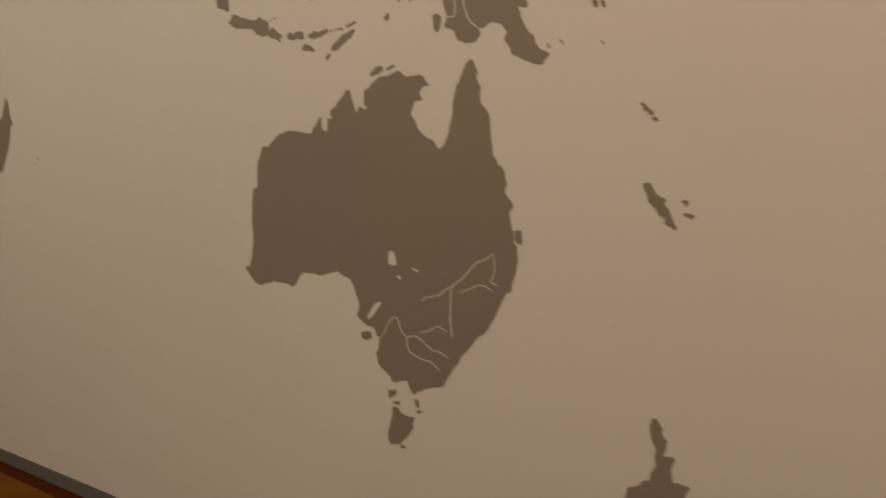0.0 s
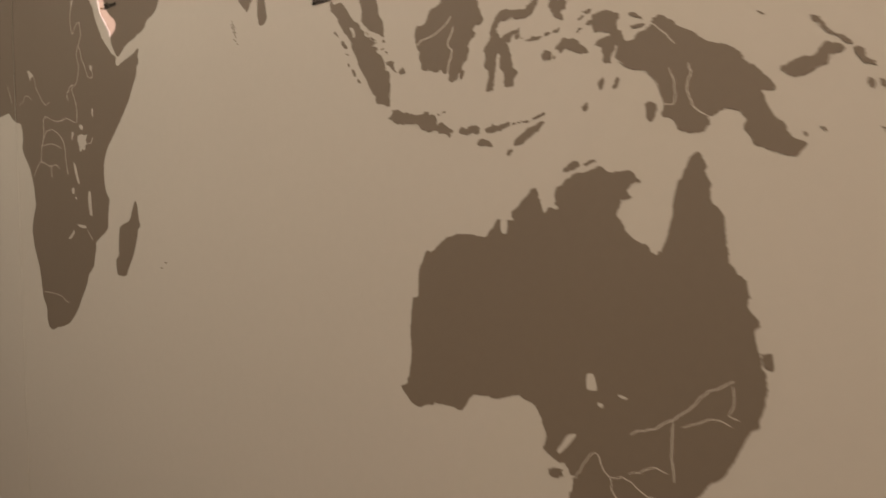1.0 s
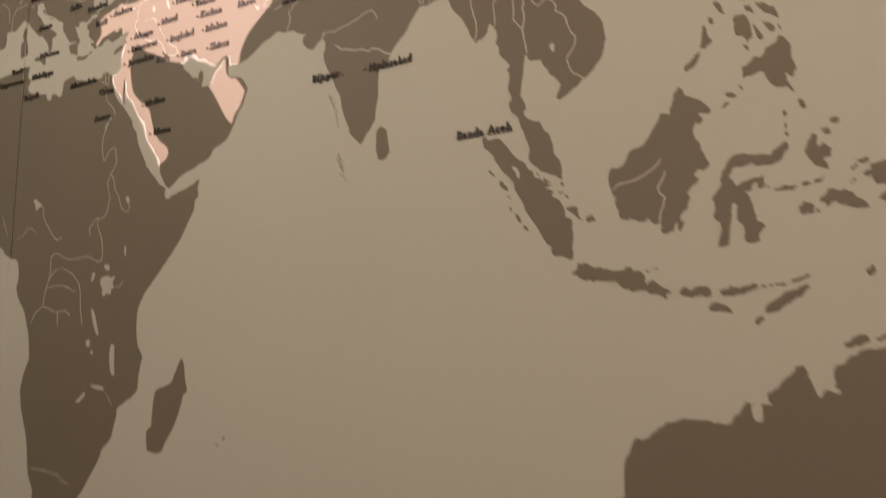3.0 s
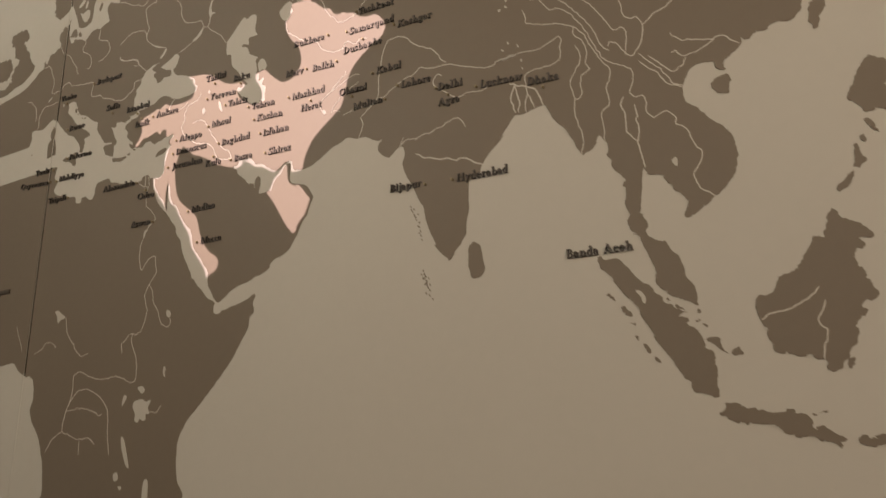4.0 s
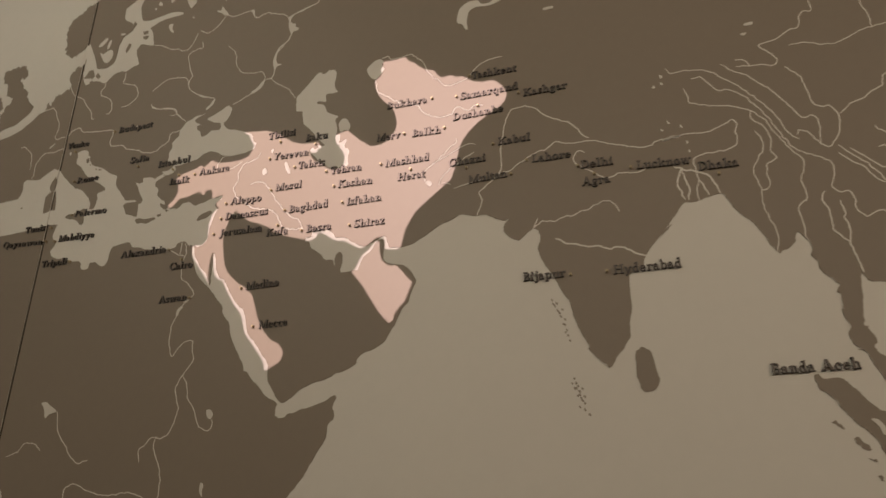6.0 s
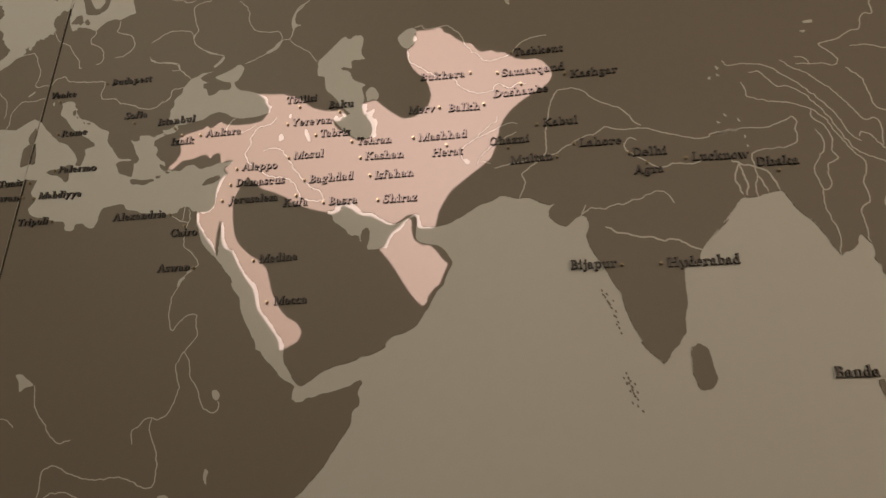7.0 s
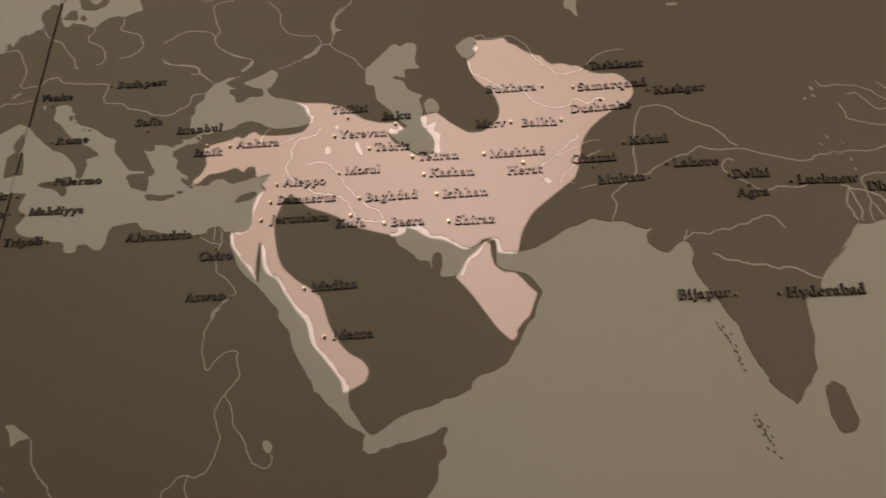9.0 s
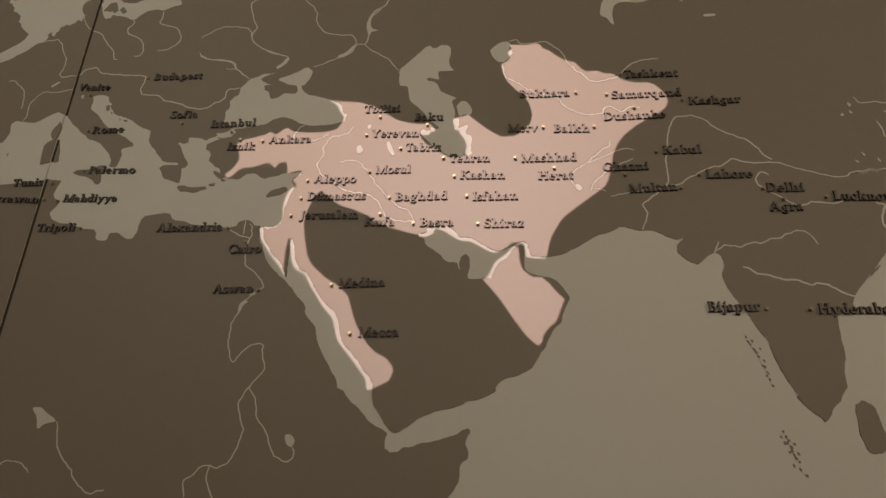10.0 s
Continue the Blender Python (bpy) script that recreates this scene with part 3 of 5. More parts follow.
OUTLINE["continent eurasia"] += [-664, 3079, -677, 3083, -678, 3069, -692, 3049, -709, 3045, -724, 3029, -749, 3015, -768, 3001, -799, 2990, -829, 2984, -1743, 2888, -1746, 2661, -677, 2628, -488, 2615, -232, 2522, -40, 2473]
OUTLINE["sea mediterranean_sea"] = [-670, 2605, -639, 2606, -600, 2605, -573, 2605, -555, 2613, -540, 2607, -515, 2605, -522, 2586, -526, 2566, -517, 2554, -503, 2548, -509, 2535, -522, 2519, -513, 2501, -486, 2488, -458, 2486, -430, 2470, -401, 2468, -391, 2457, -390, 2443, -375, 2437, -362, 2439, -361, 2455, -341, 2456, -317, 2438, -303, 2438, -294, 2453, -292, 2483, -284, 2494, -267, 2495, -226, 2497, -212, 2478, -185, 2473, -168, 2464, -106, 2454, -81, 2450, -64, 2453, -60, 2464, -44, 2467, -33, 2464, -22, 2450, -3, 2449, 6, 2442, 19, 2443, 30, 2450]
OUTLINE["sea mediterranean_sea"] += [38, 2461, 40, 2490, 44, 2508, 55, 2538, 60, 2543, 48, 2557, 53, 2568, 67, 2572, 69, 2582, 54, 2579, 34, 2580, 10, 2574, -16, 2568, -26, 2574, -40, 2586, -61, 2585, -73, 2572, -103, 2575, -121, 2590, -137, 2600, -136, 2593, -119, 2583, -125, 2604, -139, 2611, -156, 2630, -154, 2648, -169, 2661, -169, 2676, -151, 2684, -138, 2688, -147, 2694, -131, 2689, -113, 2691, -102, 2702, -107, 2713, -115, 2716, -118, 2710, -133, 2704, -151, 2705, -145, 2697, -166, 2691, -173, 2686, -191, 2697, -216, 2699, -217, 2693]
OUTLINE["sea mediterranean_sea"] += [-215, 2684, -228, 2682, -243, 2689, -232, 2673, -219, 2644, -205, 2625, -211, 2614, -219, 2614, -217, 2600, -217, 2573, -239, 2581, -260, 2591, -269, 2610, -276, 2619, -267, 2627, -229, 2624, -233, 2630, -268, 2635, -290, 2662, -318, 2696, -317, 2727, -345, 2739, -378, 2766, -425, 2787, -443, 2815, -438, 2819, -448, 2826, -454, 2843, -470, 2851, -498, 2848, -491, 2832, -494, 2813, -490, 2806, -466, 2788, -445, 2758, -406, 2729, -381, 2715, -357, 2697, -354, 2686, -368, 2684, -384, 2680, -377, 2665, -383, 2638, -387, 2629, -404, 2634]
OUTLINE["sea mediterranean_sea"] += [-402, 2652, -413, 2671, -431, 2691, -446, 2705, -475, 2717, -511, 2749, -535, 2774, -559, 2799, -579, 2809, -594, 2803, -614, 2792, -635, 2781, -665, 2786, -690, 2792, -701, 2785, -700, 2772, -696, 2764, -700, 2745, -708, 2726, -1293, 2739, -1295, 2610]
OUTLINE["sea black_sea"] = [-108, 2714, -119, 2724, -136, 2735, -138, 2766, -127, 2780, -132, 2797, -110, 2814, -108, 2835, -90, 2859, -71, 2863, -56, 2871, -19, 2872, -50, 2864, -62, 2856, -44, 2841, -31, 2836, -50, 2835, -48, 2822, -34, 2812, -29, 2793, -11, 2794, 4, 2807, 33, 2801, 37, 2810, 33, 2826, 9, 2832, -3, 2841, -17, 2851, 18, 2863, 54, 2881, 69, 2864, 62, 2842, 53, 2827, 43, 2825, 50, 2809, 64, 2795, 83, 2790, 126, 2771, 148, 2756, 151, 2736, 163, 2728, 158, 2710, 128, 2704, 81, 2704, 50, 2714]
OUTLINE["sea black_sea"] += [33, 2728, 11, 2736, -14, 2732, -33, 2719, -60, 2717, -89, 2712]
OUTLINE["sea caspian_sea"] = [280, 2847, 315, 2880, 342, 2908, 351, 2912, 365, 2901, 379, 2911, 394, 2908, 403, 2898, 398, 2850, 411, 2829, 373, 2833, 375, 2806, 352, 2816, 345, 2812, 350, 2806, 370, 2797, 379, 2773, 392, 2763, 415, 2750, 404, 2741, 413, 2706, 409, 2693, 421, 2692, 421, 2676, 419, 2666, 439, 2674, 441, 2667, 434, 2652, 449, 2638, 446, 2604, 448, 2595, 428, 2592, 418, 2595, 400, 2594, 376, 2611, 359, 2627, 342, 2649, 334, 2664, 341, 2671, 348, 2663, 359, 2666, 355, 2675, 363, 2673, 369, 2667, 378, 2670]
OUTLINE["sea caspian_sea"] += [360, 2690, 349, 2696, 341, 2718, 310, 2750, 305, 2770, 302, 2795, 282, 2800]
OUTLINE["lake 109"] = [417, 2718, 415, 2726, 426, 2740, 439, 2737, 452, 2712, 445, 2697, 435, 2703, 421, 2697]
OUTLINE["lake 110"] = [494, 2881, 517, 2901, 535, 2903, 545, 2890, 537, 2882, 548, 2866, 538, 2854, 525, 2839, 512, 2843, 502, 2856, 496, 2870]
OUTLINE["lake 111"] = [190, 2635, 199, 2642, 208, 2624, 194, 2616]
OUTLINE["lake 112"] = [259, 2643, 266, 2644, 280, 2607, 273, 2605, 262, 2625]
OUTLINE["lake 113"] = [214, 2694, 222, 2695, 220, 2682, 213, 2685]
OUTLINE["lake 114"] = [658, 2499, 667, 2503, 677, 2491, 668, 2485]
OUTLINE["lake 115"] = [-12, 1751, 21, 1756, 39, 1745, 61, 1752, 52, 1736, 47, 1729, 60, 1710, 40, 1712, 44, 1695, 31, 1692, 18, 1701, 10, 1688, -4, 1695, -1, 1714, -16, 1733]
OUTLINE["lake 116"] = [-55, 1655, -41, 1646, -21, 1597, -9, 1561, -26, 1573, -49, 1622]
OUTLINE["lake 117"] = [102, 1844, 112, 1836, 107, 1824, 111, 1808, 100, 1822]
OUTLINE["lake 118"] = [-3, 1790, 20, 1793, 32, 1779, 20, 1769, 9, 1778]
OUTLINE["lake 119"] = [-57, 1773, -42, 1766, -53, 1750, -63, 1738, -61, 1757]
OUTLINE["lake 120"] = [56, 1535, 74, 1530, 75, 1468, 82, 1435, 62, 1440, 50, 1494]
OUTLINE["lake 121"] = [-47, 1411, 23, 1403, 36, 1390, -13, 1395]
OUTLINE["lake 122"] = [-117, 1355, -82, 1376, -68, 1388, -63, 1376, -95, 1352]
OUTLINE["lake 123"] = [-76, 1550, -58, 1555, -51, 1533, -69, 1528]
OUTLINE["lake 124"] = [-53, 1516, -34, 1516, -38, 1503]
OUTLINE["lake 125"] = [95, 2006, 108, 2006, 117, 1993, 110, 1981, 99, 1989]
OUTLINE["lake 126"] = [-434, 2069, -413, 2070, -402, 2060, -381, 2048, -373, 2040, -398, 2037, -410, 2024, -417, 2052]
OUTLINE["lake 127"] = [1571, 2144, 1576, 2138, 1574, 2121, 1568, 2126, 1563, 2137]
OUTLINE["lake 128"] = [1723, 2533, 1730, 2529, 1727, 2514, 1722, 2519]
OUTLINE["lake 129"] = [1698, 2506, 1709, 2512, 1711, 2506, 1702, 2500, 1696, 2500]
OUTLINE["lake 130"] = [752, 2962, 760, 3000, 785, 3015, 814, 3012, 819, 2996, 843, 2991, 866, 3007, 887, 2998, 875, 2991, 842, 2982, 807, 2992, 786, 2984, 779, 2953, 782, 2922, 774, 2928, 767, 2947, 755, 2952]
OUTLINE["lake 131"] = [934, 2990, 944, 2986, 942, 2973, 934, 2978]
OUTLINE["lake 132"] = [979, 2929, 1005, 2928, 1006, 2920, 980, 2921]
OUTLINE["lake 133"] = [1413, 2738, 1433, 2739, 1432, 2730, 1414, 2732]
OUTLINE["lake 134"] = [1400, 2714, 1416, 2714, 1410, 2706]
OUTLINE["lake 135"] = [1221, 2657, 1230, 2648, 1224, 2642]
OUTLINE["lake 136"] = [1221, 2636, 1229, 2627, 1221, 2627]
OUTLINE["lake 137"] = [1201, 2624, 1209, 2631, 1209, 2621]
OUTLINE["lake 138"] = [1735, 2670, 1755, 2662, 1754, 2654, 1736, 2662]
OUTLINE["lake 139"] = [1750, 2601, 1766, 2601, 1766, 2591, 1750, 2594]
OUTLINE["lake 140"] = [1694, 2496, 1713, 2508, 1711, 2500, 1697, 2491]
OUTLINE["lake 141"] = [1220, 2535, 1228, 2524, 1222, 2524]
OUTLINE["lake 142"] = [1204, 2517, 1213, 2510, 1207, 2509]
OUTLINE["lake 143"] = [1246, 2519, 1252, 2507, 1246, 2509]
OUTLINE["lake 144"] = [1252, 2476, 1257, 2471, 1253, 2465]
OUTLINE["lake 145"] = [1254, 2454, 1258, 2446, 1254, 2445]
OUTLINE["lake 161"] = [-673, 3082, -668, 3088, -660, 3075, -664, 3065, -672, 3072]
OUTLINE["lake 162"] = [-625, 2894, -603, 2908, -601, 2903, -620, 2890]
OUTLINE["lake 163"] = [-531, 2854, -522, 2857, -523, 2841]
OUTLINE["lake 164"] = [1457, 1876, 1469, 1875, 1478, 1861, 1477, 1847, 1471, 1848, 1469, 1862]
OUTLINE["lake 165"] = [2036, 859, 2049, 874, 2063, 897, 2086, 902, 2076, 888, 2056, 864, 2042, 851]
OUTLINE["lake 166"] = [2110, 1032, 2127, 1032, 2134, 998, 2121, 997, 2109, 998]
OUTLINE["lake 167"] = [2132, 974, 2145, 972, 2145, 963, 2136, 965]
OUTLINE["lake 168"] = [2179, 996, 2200, 990, 2193, 986, 2179, 991]
OUTLINE["lake 169"] = [1908, 1360, 1928, 1358, 1926, 1324, 1910, 1328]
OUTLINE["seaislet 170"] = [-590, 2710, -576, 2723, -553, 2724, -544, 2696, -538, 2657, -557, 2659, -585, 2652, -588, 2678, -589, 2692]
OUTLINE["seaislet 171"] = [-566, 2778, -557, 2761, -561, 2726, -574, 2726, -582, 2742, -577, 2759]
OUTLINE["seaislet 172"] = [-493, 2623, -482, 2630, -458, 2628, -418, 2640, -418, 2617, -415, 2591, -423, 2585, -447, 2606, -472, 2614]
OUTLINE["seaislet 173"] = [-221, 2566, -204, 2566, -185, 2559, -152, 2560, -148, 2553, -177, 2545, -213, 2551]
OUTLINE["seaislet 174"] = [-146, 2565, -131, 2567, -131, 2559, -142, 2559]
OUTLINE["seaislet 175"] = [-685, 2691, -680, 2695, -680, 2686]
OUTLINE["seaislet 176"] = [-7, 2523, 4, 2537, 36, 2544, 43, 2537, 27, 2524, -3, 2520]
OUTLINE["seaislet 177"] = [-454, 2812, -445, 2817, -441, 2807, -445, 2797]
OUTLINE["seaislet 178"] = [-438, 2795, -431, 2791, -432, 2786]
OUTLINE["seaislet 179"] = [-410, 2773, -404, 2769, -406, 2765]
OUTLINE["seaislet 180"] = [-399, 2767, -383, 2763, -389, 2760]
OUTLINE["seaislet 390"] = [-141, 2601, -123, 2592, -110, 2580, -124, 2578, -135, 2588]
OUTLINE["seaislet 391"] = [-121, 2578, -105, 2572, -115, 2569]
OUTLINE["islet 181"] = [-542, 3141, -525, 3168, -507, 3168, -498, 3144, -517, 3136]
OUTLINE["islet 182"] = [-384, 3208, -374, 3236, -363, 3227, -377, 3196]
OUTLINE["island britain"] = [-844, 3284, -817, 3256, -814, 3224, -842, 3224, -829, 3206, -813, 3176, -792, 3156, -775, 3117, -747, 3089, -746, 3077, -762, 3057, -777, 3047, -810, 3026, -857, 3023, -918, 3002, -989, 3010, -1003, 3051, -927, 3032, -890, 3060, -893, 3090, -853, 3147, -889, 3167, -897, 3209, -927, 3248, -931, 3280, -891, 3283]
OUTLINE["island ireland"] = [-974, 3176, -913, 3168, -894, 3129, -909, 3084, -941, 3074, -1044, 3101, -1080, 3200]
OUTLINE["river 185_2.3"] = [-79, 2445, -56, 2431, -30, 2423]
OUTLINE["river 186_2.3"] = [-44, 2466, -45, 2431]
OUTLINE["river 187_2.1"] = [-32, 2459, -25, 2432, -30, 2423, -33, 2401, -34, 2359, -4, 2338, 18, 2308, 9, 2298, -9, 2286, -28, 2273, -30, 2252, -44, 2227, -42, 2191, -35, 2161, -29, 2145, -20, 2153, -10, 2170, 5, 2182, 21, 2185, 31, 2181, 29, 2164, 43, 2133, 30, 2118, 13, 2095, 12, 2096, -3, 2070, -3, 2059, 15, 2013, 3, 1978, -9, 1954, -31, 1947, -46, 1953, -64, 1948, -71, 1936, -90, 1927, -90, 1916, -83, 1899]
OUTLINE["river 188_2.0"] = [12, 2096, 31, 2074, 34, 2038, 56, 2017, 75, 1972, 87, 1962, 103, 1954, 115, 1962, 117, 1976, 113, 1984]
OUTLINE["river 189_2.2"] = [-373, 2040, -365, 2021, -360, 1992, -337, 1967, -319, 1952, -313, 1935, -279, 1908, -266, 1904, -255, 1910, -242, 1912]
OUTLINE["river 190_1.9"] = [-633, 2040, -585, 1953]
OUTLINE["river 191_2.0"] = [40, 1383, 75, 1347]
OUTLINE["river 192_2.3"] = [-342, 1138, -261, 1133, -184, 1124, -161, 1104, -123, 1098]
OUTLINE["river 193_2.7"] = [181, 2693, 170, 2674, 128, 2669, 113, 2641, 118, 2618, 102, 2600, 106, 2586, 120, 2563, 159, 2535, 168, 2526, 190, 2519, 222, 2513, 250, 2490, 261, 2457, 286, 2442, 327, 2438]
OUTLINE["river 194_2.7"] = [154, 2598, 182, 2603, 206, 2591, 220, 2568, 227, 2559, 240, 2534, 257, 2517, 259, 2507, 287, 2479, 314, 2465, 327, 2435]
OUTLINE["river 195_2.3"] = [63, 2709, 42, 2688, 42, 2671]
OUTLINE["river 196_2.3"] = [84, 2662, 109, 2668, 122, 2678]
OUTLINE["river 197_2.7"] = [521, 2838, 526, 2796, 541, 2788, 569, 2763, 594, 2744, 624, 2737, 644, 2720, 654, 2699, 681, 2682, 706, 2673, 736, 2676, 735, 2691, 751, 2694, 767, 2676, 778, 2675, 786, 2687, 811, 2683]
OUTLINE["river 198_2.5"] = [539, 2902, 552, 2908, 566, 2890, 591, 2889, 620, 2893, 638, 2878, 663, 2846, 668, 2824, 685, 2797, 699, 2789, 709, 2770, 729, 2760, 748, 2766, 779, 2770, 795, 2797, 823, 2812, 865, 2814]
OUTLINE["river 199_2.5"] = [740, 2603, 736, 2589, 713, 2575, 688, 2550, 658, 2532, 651, 2517, 662, 2495]
OUTLINE["river 200_2.3"] = [787, 2576, 771, 2583, 748, 2575, 711, 2559, 675, 2546]
OUTLINE["river 201_2.3"] = [785, 2554, 758, 2544, 732, 2528, 702, 2508, 691, 2485]
OUTLINE["river 202_2.0"] = [700, 2490, 723, 2481]
OUTLINE["river 203_2.6"] = [782, 2386, 798, 2422, 788, 2444, 800, 2455, 849, 2487, 846, 2538, 857, 2595, 868, 2633, 881, 2652, 910, 2654, 939, 2641, 955, 2615, 969, 2605, 1019, 2577, 1031, 2557, 1038, 2541, 1051, 2530]
OUTLINE["river 204_2.5"] = [851, 2488, 863, 2484, 883, 2498, 910, 2511, 928, 2519, 959, 2524, 976, 2541, 1001, 2526, 1064, 2522, 1089, 2506, 1121, 2496, 1151, 2481, 1183, 2478, 1187, 2487, 1214, 2491, 1251, 2490, 1198, 2487, 1236, 2487, 1268, 2492, 1285, 2486, 1322, 2491, 1349, 2507, 1358, 2496, 1350, 2472, 1352, 2444, 1326, 2434, 1278, 2436, 1260, 2431, 1260, 2406, 1263, 2378, 1255, 2352, 1256, 2330]
OUTLINE["river 205_2.7"] = [1039, 2495, 1026, 2504, 1014, 2491, 1014, 2479, 1023, 2464, 1048, 2445, 1073, 2423, 1090, 2419, 1103, 2429, 1142, 2420, 1164, 2427]
OUTLINE["river 206_3.4"] = [1219, 2420, 1232, 2410, 1262, 2398, 1284, 2386, 1301, 2338]
OUTLINE["river 207_3.4"] = [1232, 2410, 1219, 2382, 1229, 2337]
OUTLINE["river 208_3.4"] = [1232, 2410, 1242, 2355, 1236, 2336]
OUTLINE["river 209_3.4"] = [1264, 2378, 1278, 2340]
OUTLINE["river 210_2.3"] = [729, 2469, 754, 2472, 780, 2474, 800, 2478]
OUTLINE["river 211_2.3"] = [911, 2333, 921, 2338, 932, 2346, 958, 2339, 983, 2348, 1001, 2344, 1017, 2354, 1033, 2354, 1049, 2364, 1075, 2368, 1087, 2360, 1099, 2335]
OUTLINE["river 212_2.3"] = [921, 2353, 908, 2328]
OUTLINE["river 213_3.4"] = [956, 2299, 965, 2296, 972, 2287, 993, 2279, 1028, 2267, 1051, 2263, 1067, 2255, 1081, 2258, 1101, 2251, 1119, 2237, 1136, 2229]
OUTLINE["river 214_2.3"] = [1237, 2665, 1246, 2649, 1276, 2651, 1307, 2645, 1339, 2624, 1357, 2601, 1378, 2580, 1403, 2546, 1421, 2515, 1434, 2489, 1441, 2467, 1448, 2443, 1462, 2429]
OUTLINE["river 215_2.3"] = [1286, 2627, 1308, 2626, 1320, 2601, 1333, 2582, 1357, 2579, 1380, 2556, 1404, 2520, 1421, 2482, 1428, 2456, 1448, 2412, 1467, 2394, 1492, 2381, 1506, 2370, 1508, 2353, 1508, 2341, 1495, 2318, 1502, 2300, 1526, 2301, 1529, 2281, 1525, 2260, 1541, 2240, 1555, 2248, 1570, 2251, 1583, 2233, 1582, 2214, 1603, 2204, 1613, 2160, 1625, 2146, 1624, 2130, 1613, 2112, 1600, 2096, 1610, 2068, 1620, 2059, 1637, 2044]
OUTLINE["river 216_2.3"] = [1267, 2606, 1273, 2580, 1274, 2564, 1307, 2551, 1353, 2537, 1386, 2518, 1411, 2489, 1420, 2458, 1442, 2410, 1460, 2385, 1459, 2365, 1446, 2341, 1452, 2315, 1451, 2295, 1431, 2287, 1431, 2255, 1432, 2212]
OUTLINE["river 217_2.3"] = [1387, 2516, 1384, 2496, 1406, 2475, 1414, 2442, 1406, 2412, 1418, 2396, 1396, 2388, 1390, 2368, 1394, 2340, 1381, 2329, 1373, 2332]
OUTLINE["river 218_2.3"] = [1387, 2467, 1396, 2443, 1393, 2419, 1371, 2387, 1366, 2367, 1375, 2335, 1372, 2320, 1371, 2294, 1377, 2266, 1386, 2239, 1378, 2194]
OUTLINE["river 219_2.3"] = [1350, 2648, 1372, 2621, 1397, 2604, 1419, 2575, 1438, 2550, 1460, 2511, 1476, 2474, 1497, 2479, 1506, 2456, 1498, 2412]
OUTLINE["river 220_2.4"] = [1471, 2607, 1494, 2574, 1499, 2554, 1501, 2506, 1517, 2490, 1529, 2496, 1545, 2469, 1533, 2420, 1517, 2401, 1508, 2399, 1493, 2417, 1486, 2436, 1467, 2452, 1463, 2439]
OUTLINE["river 221_2.4"] = [1545, 2469, 1563, 2486, 1594, 2493, 1613, 2509, 1632, 2513, 1637, 2540, 1659, 2545, 1684, 2529, 1709, 2521, 1725, 2534, 1736, 2533, 1745, 2524, 1761, 2525, 1768, 2499, 1770, 2501, 1769, 2515, 1781, 2540]
OUTLINE["river 222_2.3"] = [1380, 2652, 1400, 2642, 1407, 2626]
OUTLINE["river 223_2.3"] = [1380, 2632, 1407, 2626, 1430, 2623, 1454, 2611, 1462, 2626, 1444, 2659, 1431, 2671, 1436, 2677, 1467, 2677, 1493, 2695, 1515, 2695, 1522, 2715, 1528, 2735, 1550, 2729, 1547, 2760, 1556, 2795]
OUTLINE["river 224_2.3"] = [1595, 2427, 1615, 2402, 1630, 2401, 1653, 2392, 1680, 2385, 1693, 2391, 1709, 2377, 1727, 2358]
OUTLINE["river 225_2.3"] = [1593, 2381, 1601, 2386, 1608, 2371, 1620, 2364, 1653, 2369, 1680, 2384]
OUTLINE["river 226_2.3"] = [1620, 2364, 1615, 2346, 1601, 2337, 1586, 2336, 1567, 2365, 1546, 2387]
OUTLINE["river 227_2.3"] = [1526, 2401, 1548, 2370, 1565, 2355, 1590, 2305, 1606, 2298]
OUTLINE["river 228_2.3"] = [1524, 2383, 1536, 2366, 1558, 2345, 1576, 2311, 1607, 2293]
OUTLINE["river 229_2.8"] = [1483, 2307, 1474, 2290, 1481, 2269, 1481, 2233, 1478, 2224, 1501, 2198]
OUTLINE["river 230_2.8"] = [1504, 2283, 1507, 2257, 1502, 2247, 1509, 2227, 1500, 2195, 1504, 2176, 1508, 2146, 1508, 2134]
OUTLINE["river 231_2.3"] = [1637, 2738, 1647, 2684, 1646, 2656]
OUTLINE["river 232_2.3"] = [1489, 2658, 1524, 2654, 1554, 2637, 1587, 2636, 1626, 2656, 1646, 2656, 1688, 2659, 1716, 2674, 1725, 2715]
OUTLINE["river 239_2.5"] = [-551, 2921, -541, 2937, -511, 2945, -497, 2926, -487, 2920, -411, 2906, -371, 2901, -364, 2888, -372, 2857, -365, 2839, -343, 2838, -315, 2832, -304, 2815, -266, 2807, -233, 2786, -189, 2779, -164, 2798, -169, 2795, -144, 2804, -143, 2833, -110, 2834]
OUTLINE["river 240_2.3"] = [-234, 2955, -213, 2937, -188, 2930, -146, 2921, -129, 2895, -93, 2862]
OUTLINE["river 245_2.3"] = [-669, 2790, -664, 2809, -670, 2842, -647, 2870, -638, 2879, -596, 2871, -558, 2880]
OUTLINE["river 246_2.3"] = [-751, 2924, -732, 2926, -688, 2876, -689, 2830]
OUTLINE["river 249_2.2"] = [552, 3163, 552, 3113]
OUTLINE["river 253_2.6"] = [1786, 1839, 1772, 1822, 1747, 1809, 1717, 1800, 1699, 1799, 1682, 1790]
OUTLINE["river 254_2.6"] = [1791, 1812, 1789, 1801, 1775, 1781, 1776, 1768, 1785, 1758, 1784, 1743, 1773, 1723, 1774, 1708]
OUTLINE["river 255_2.0"] = [2261, 1728, 2276, 1713, 2296, 1691, 2306, 1679]
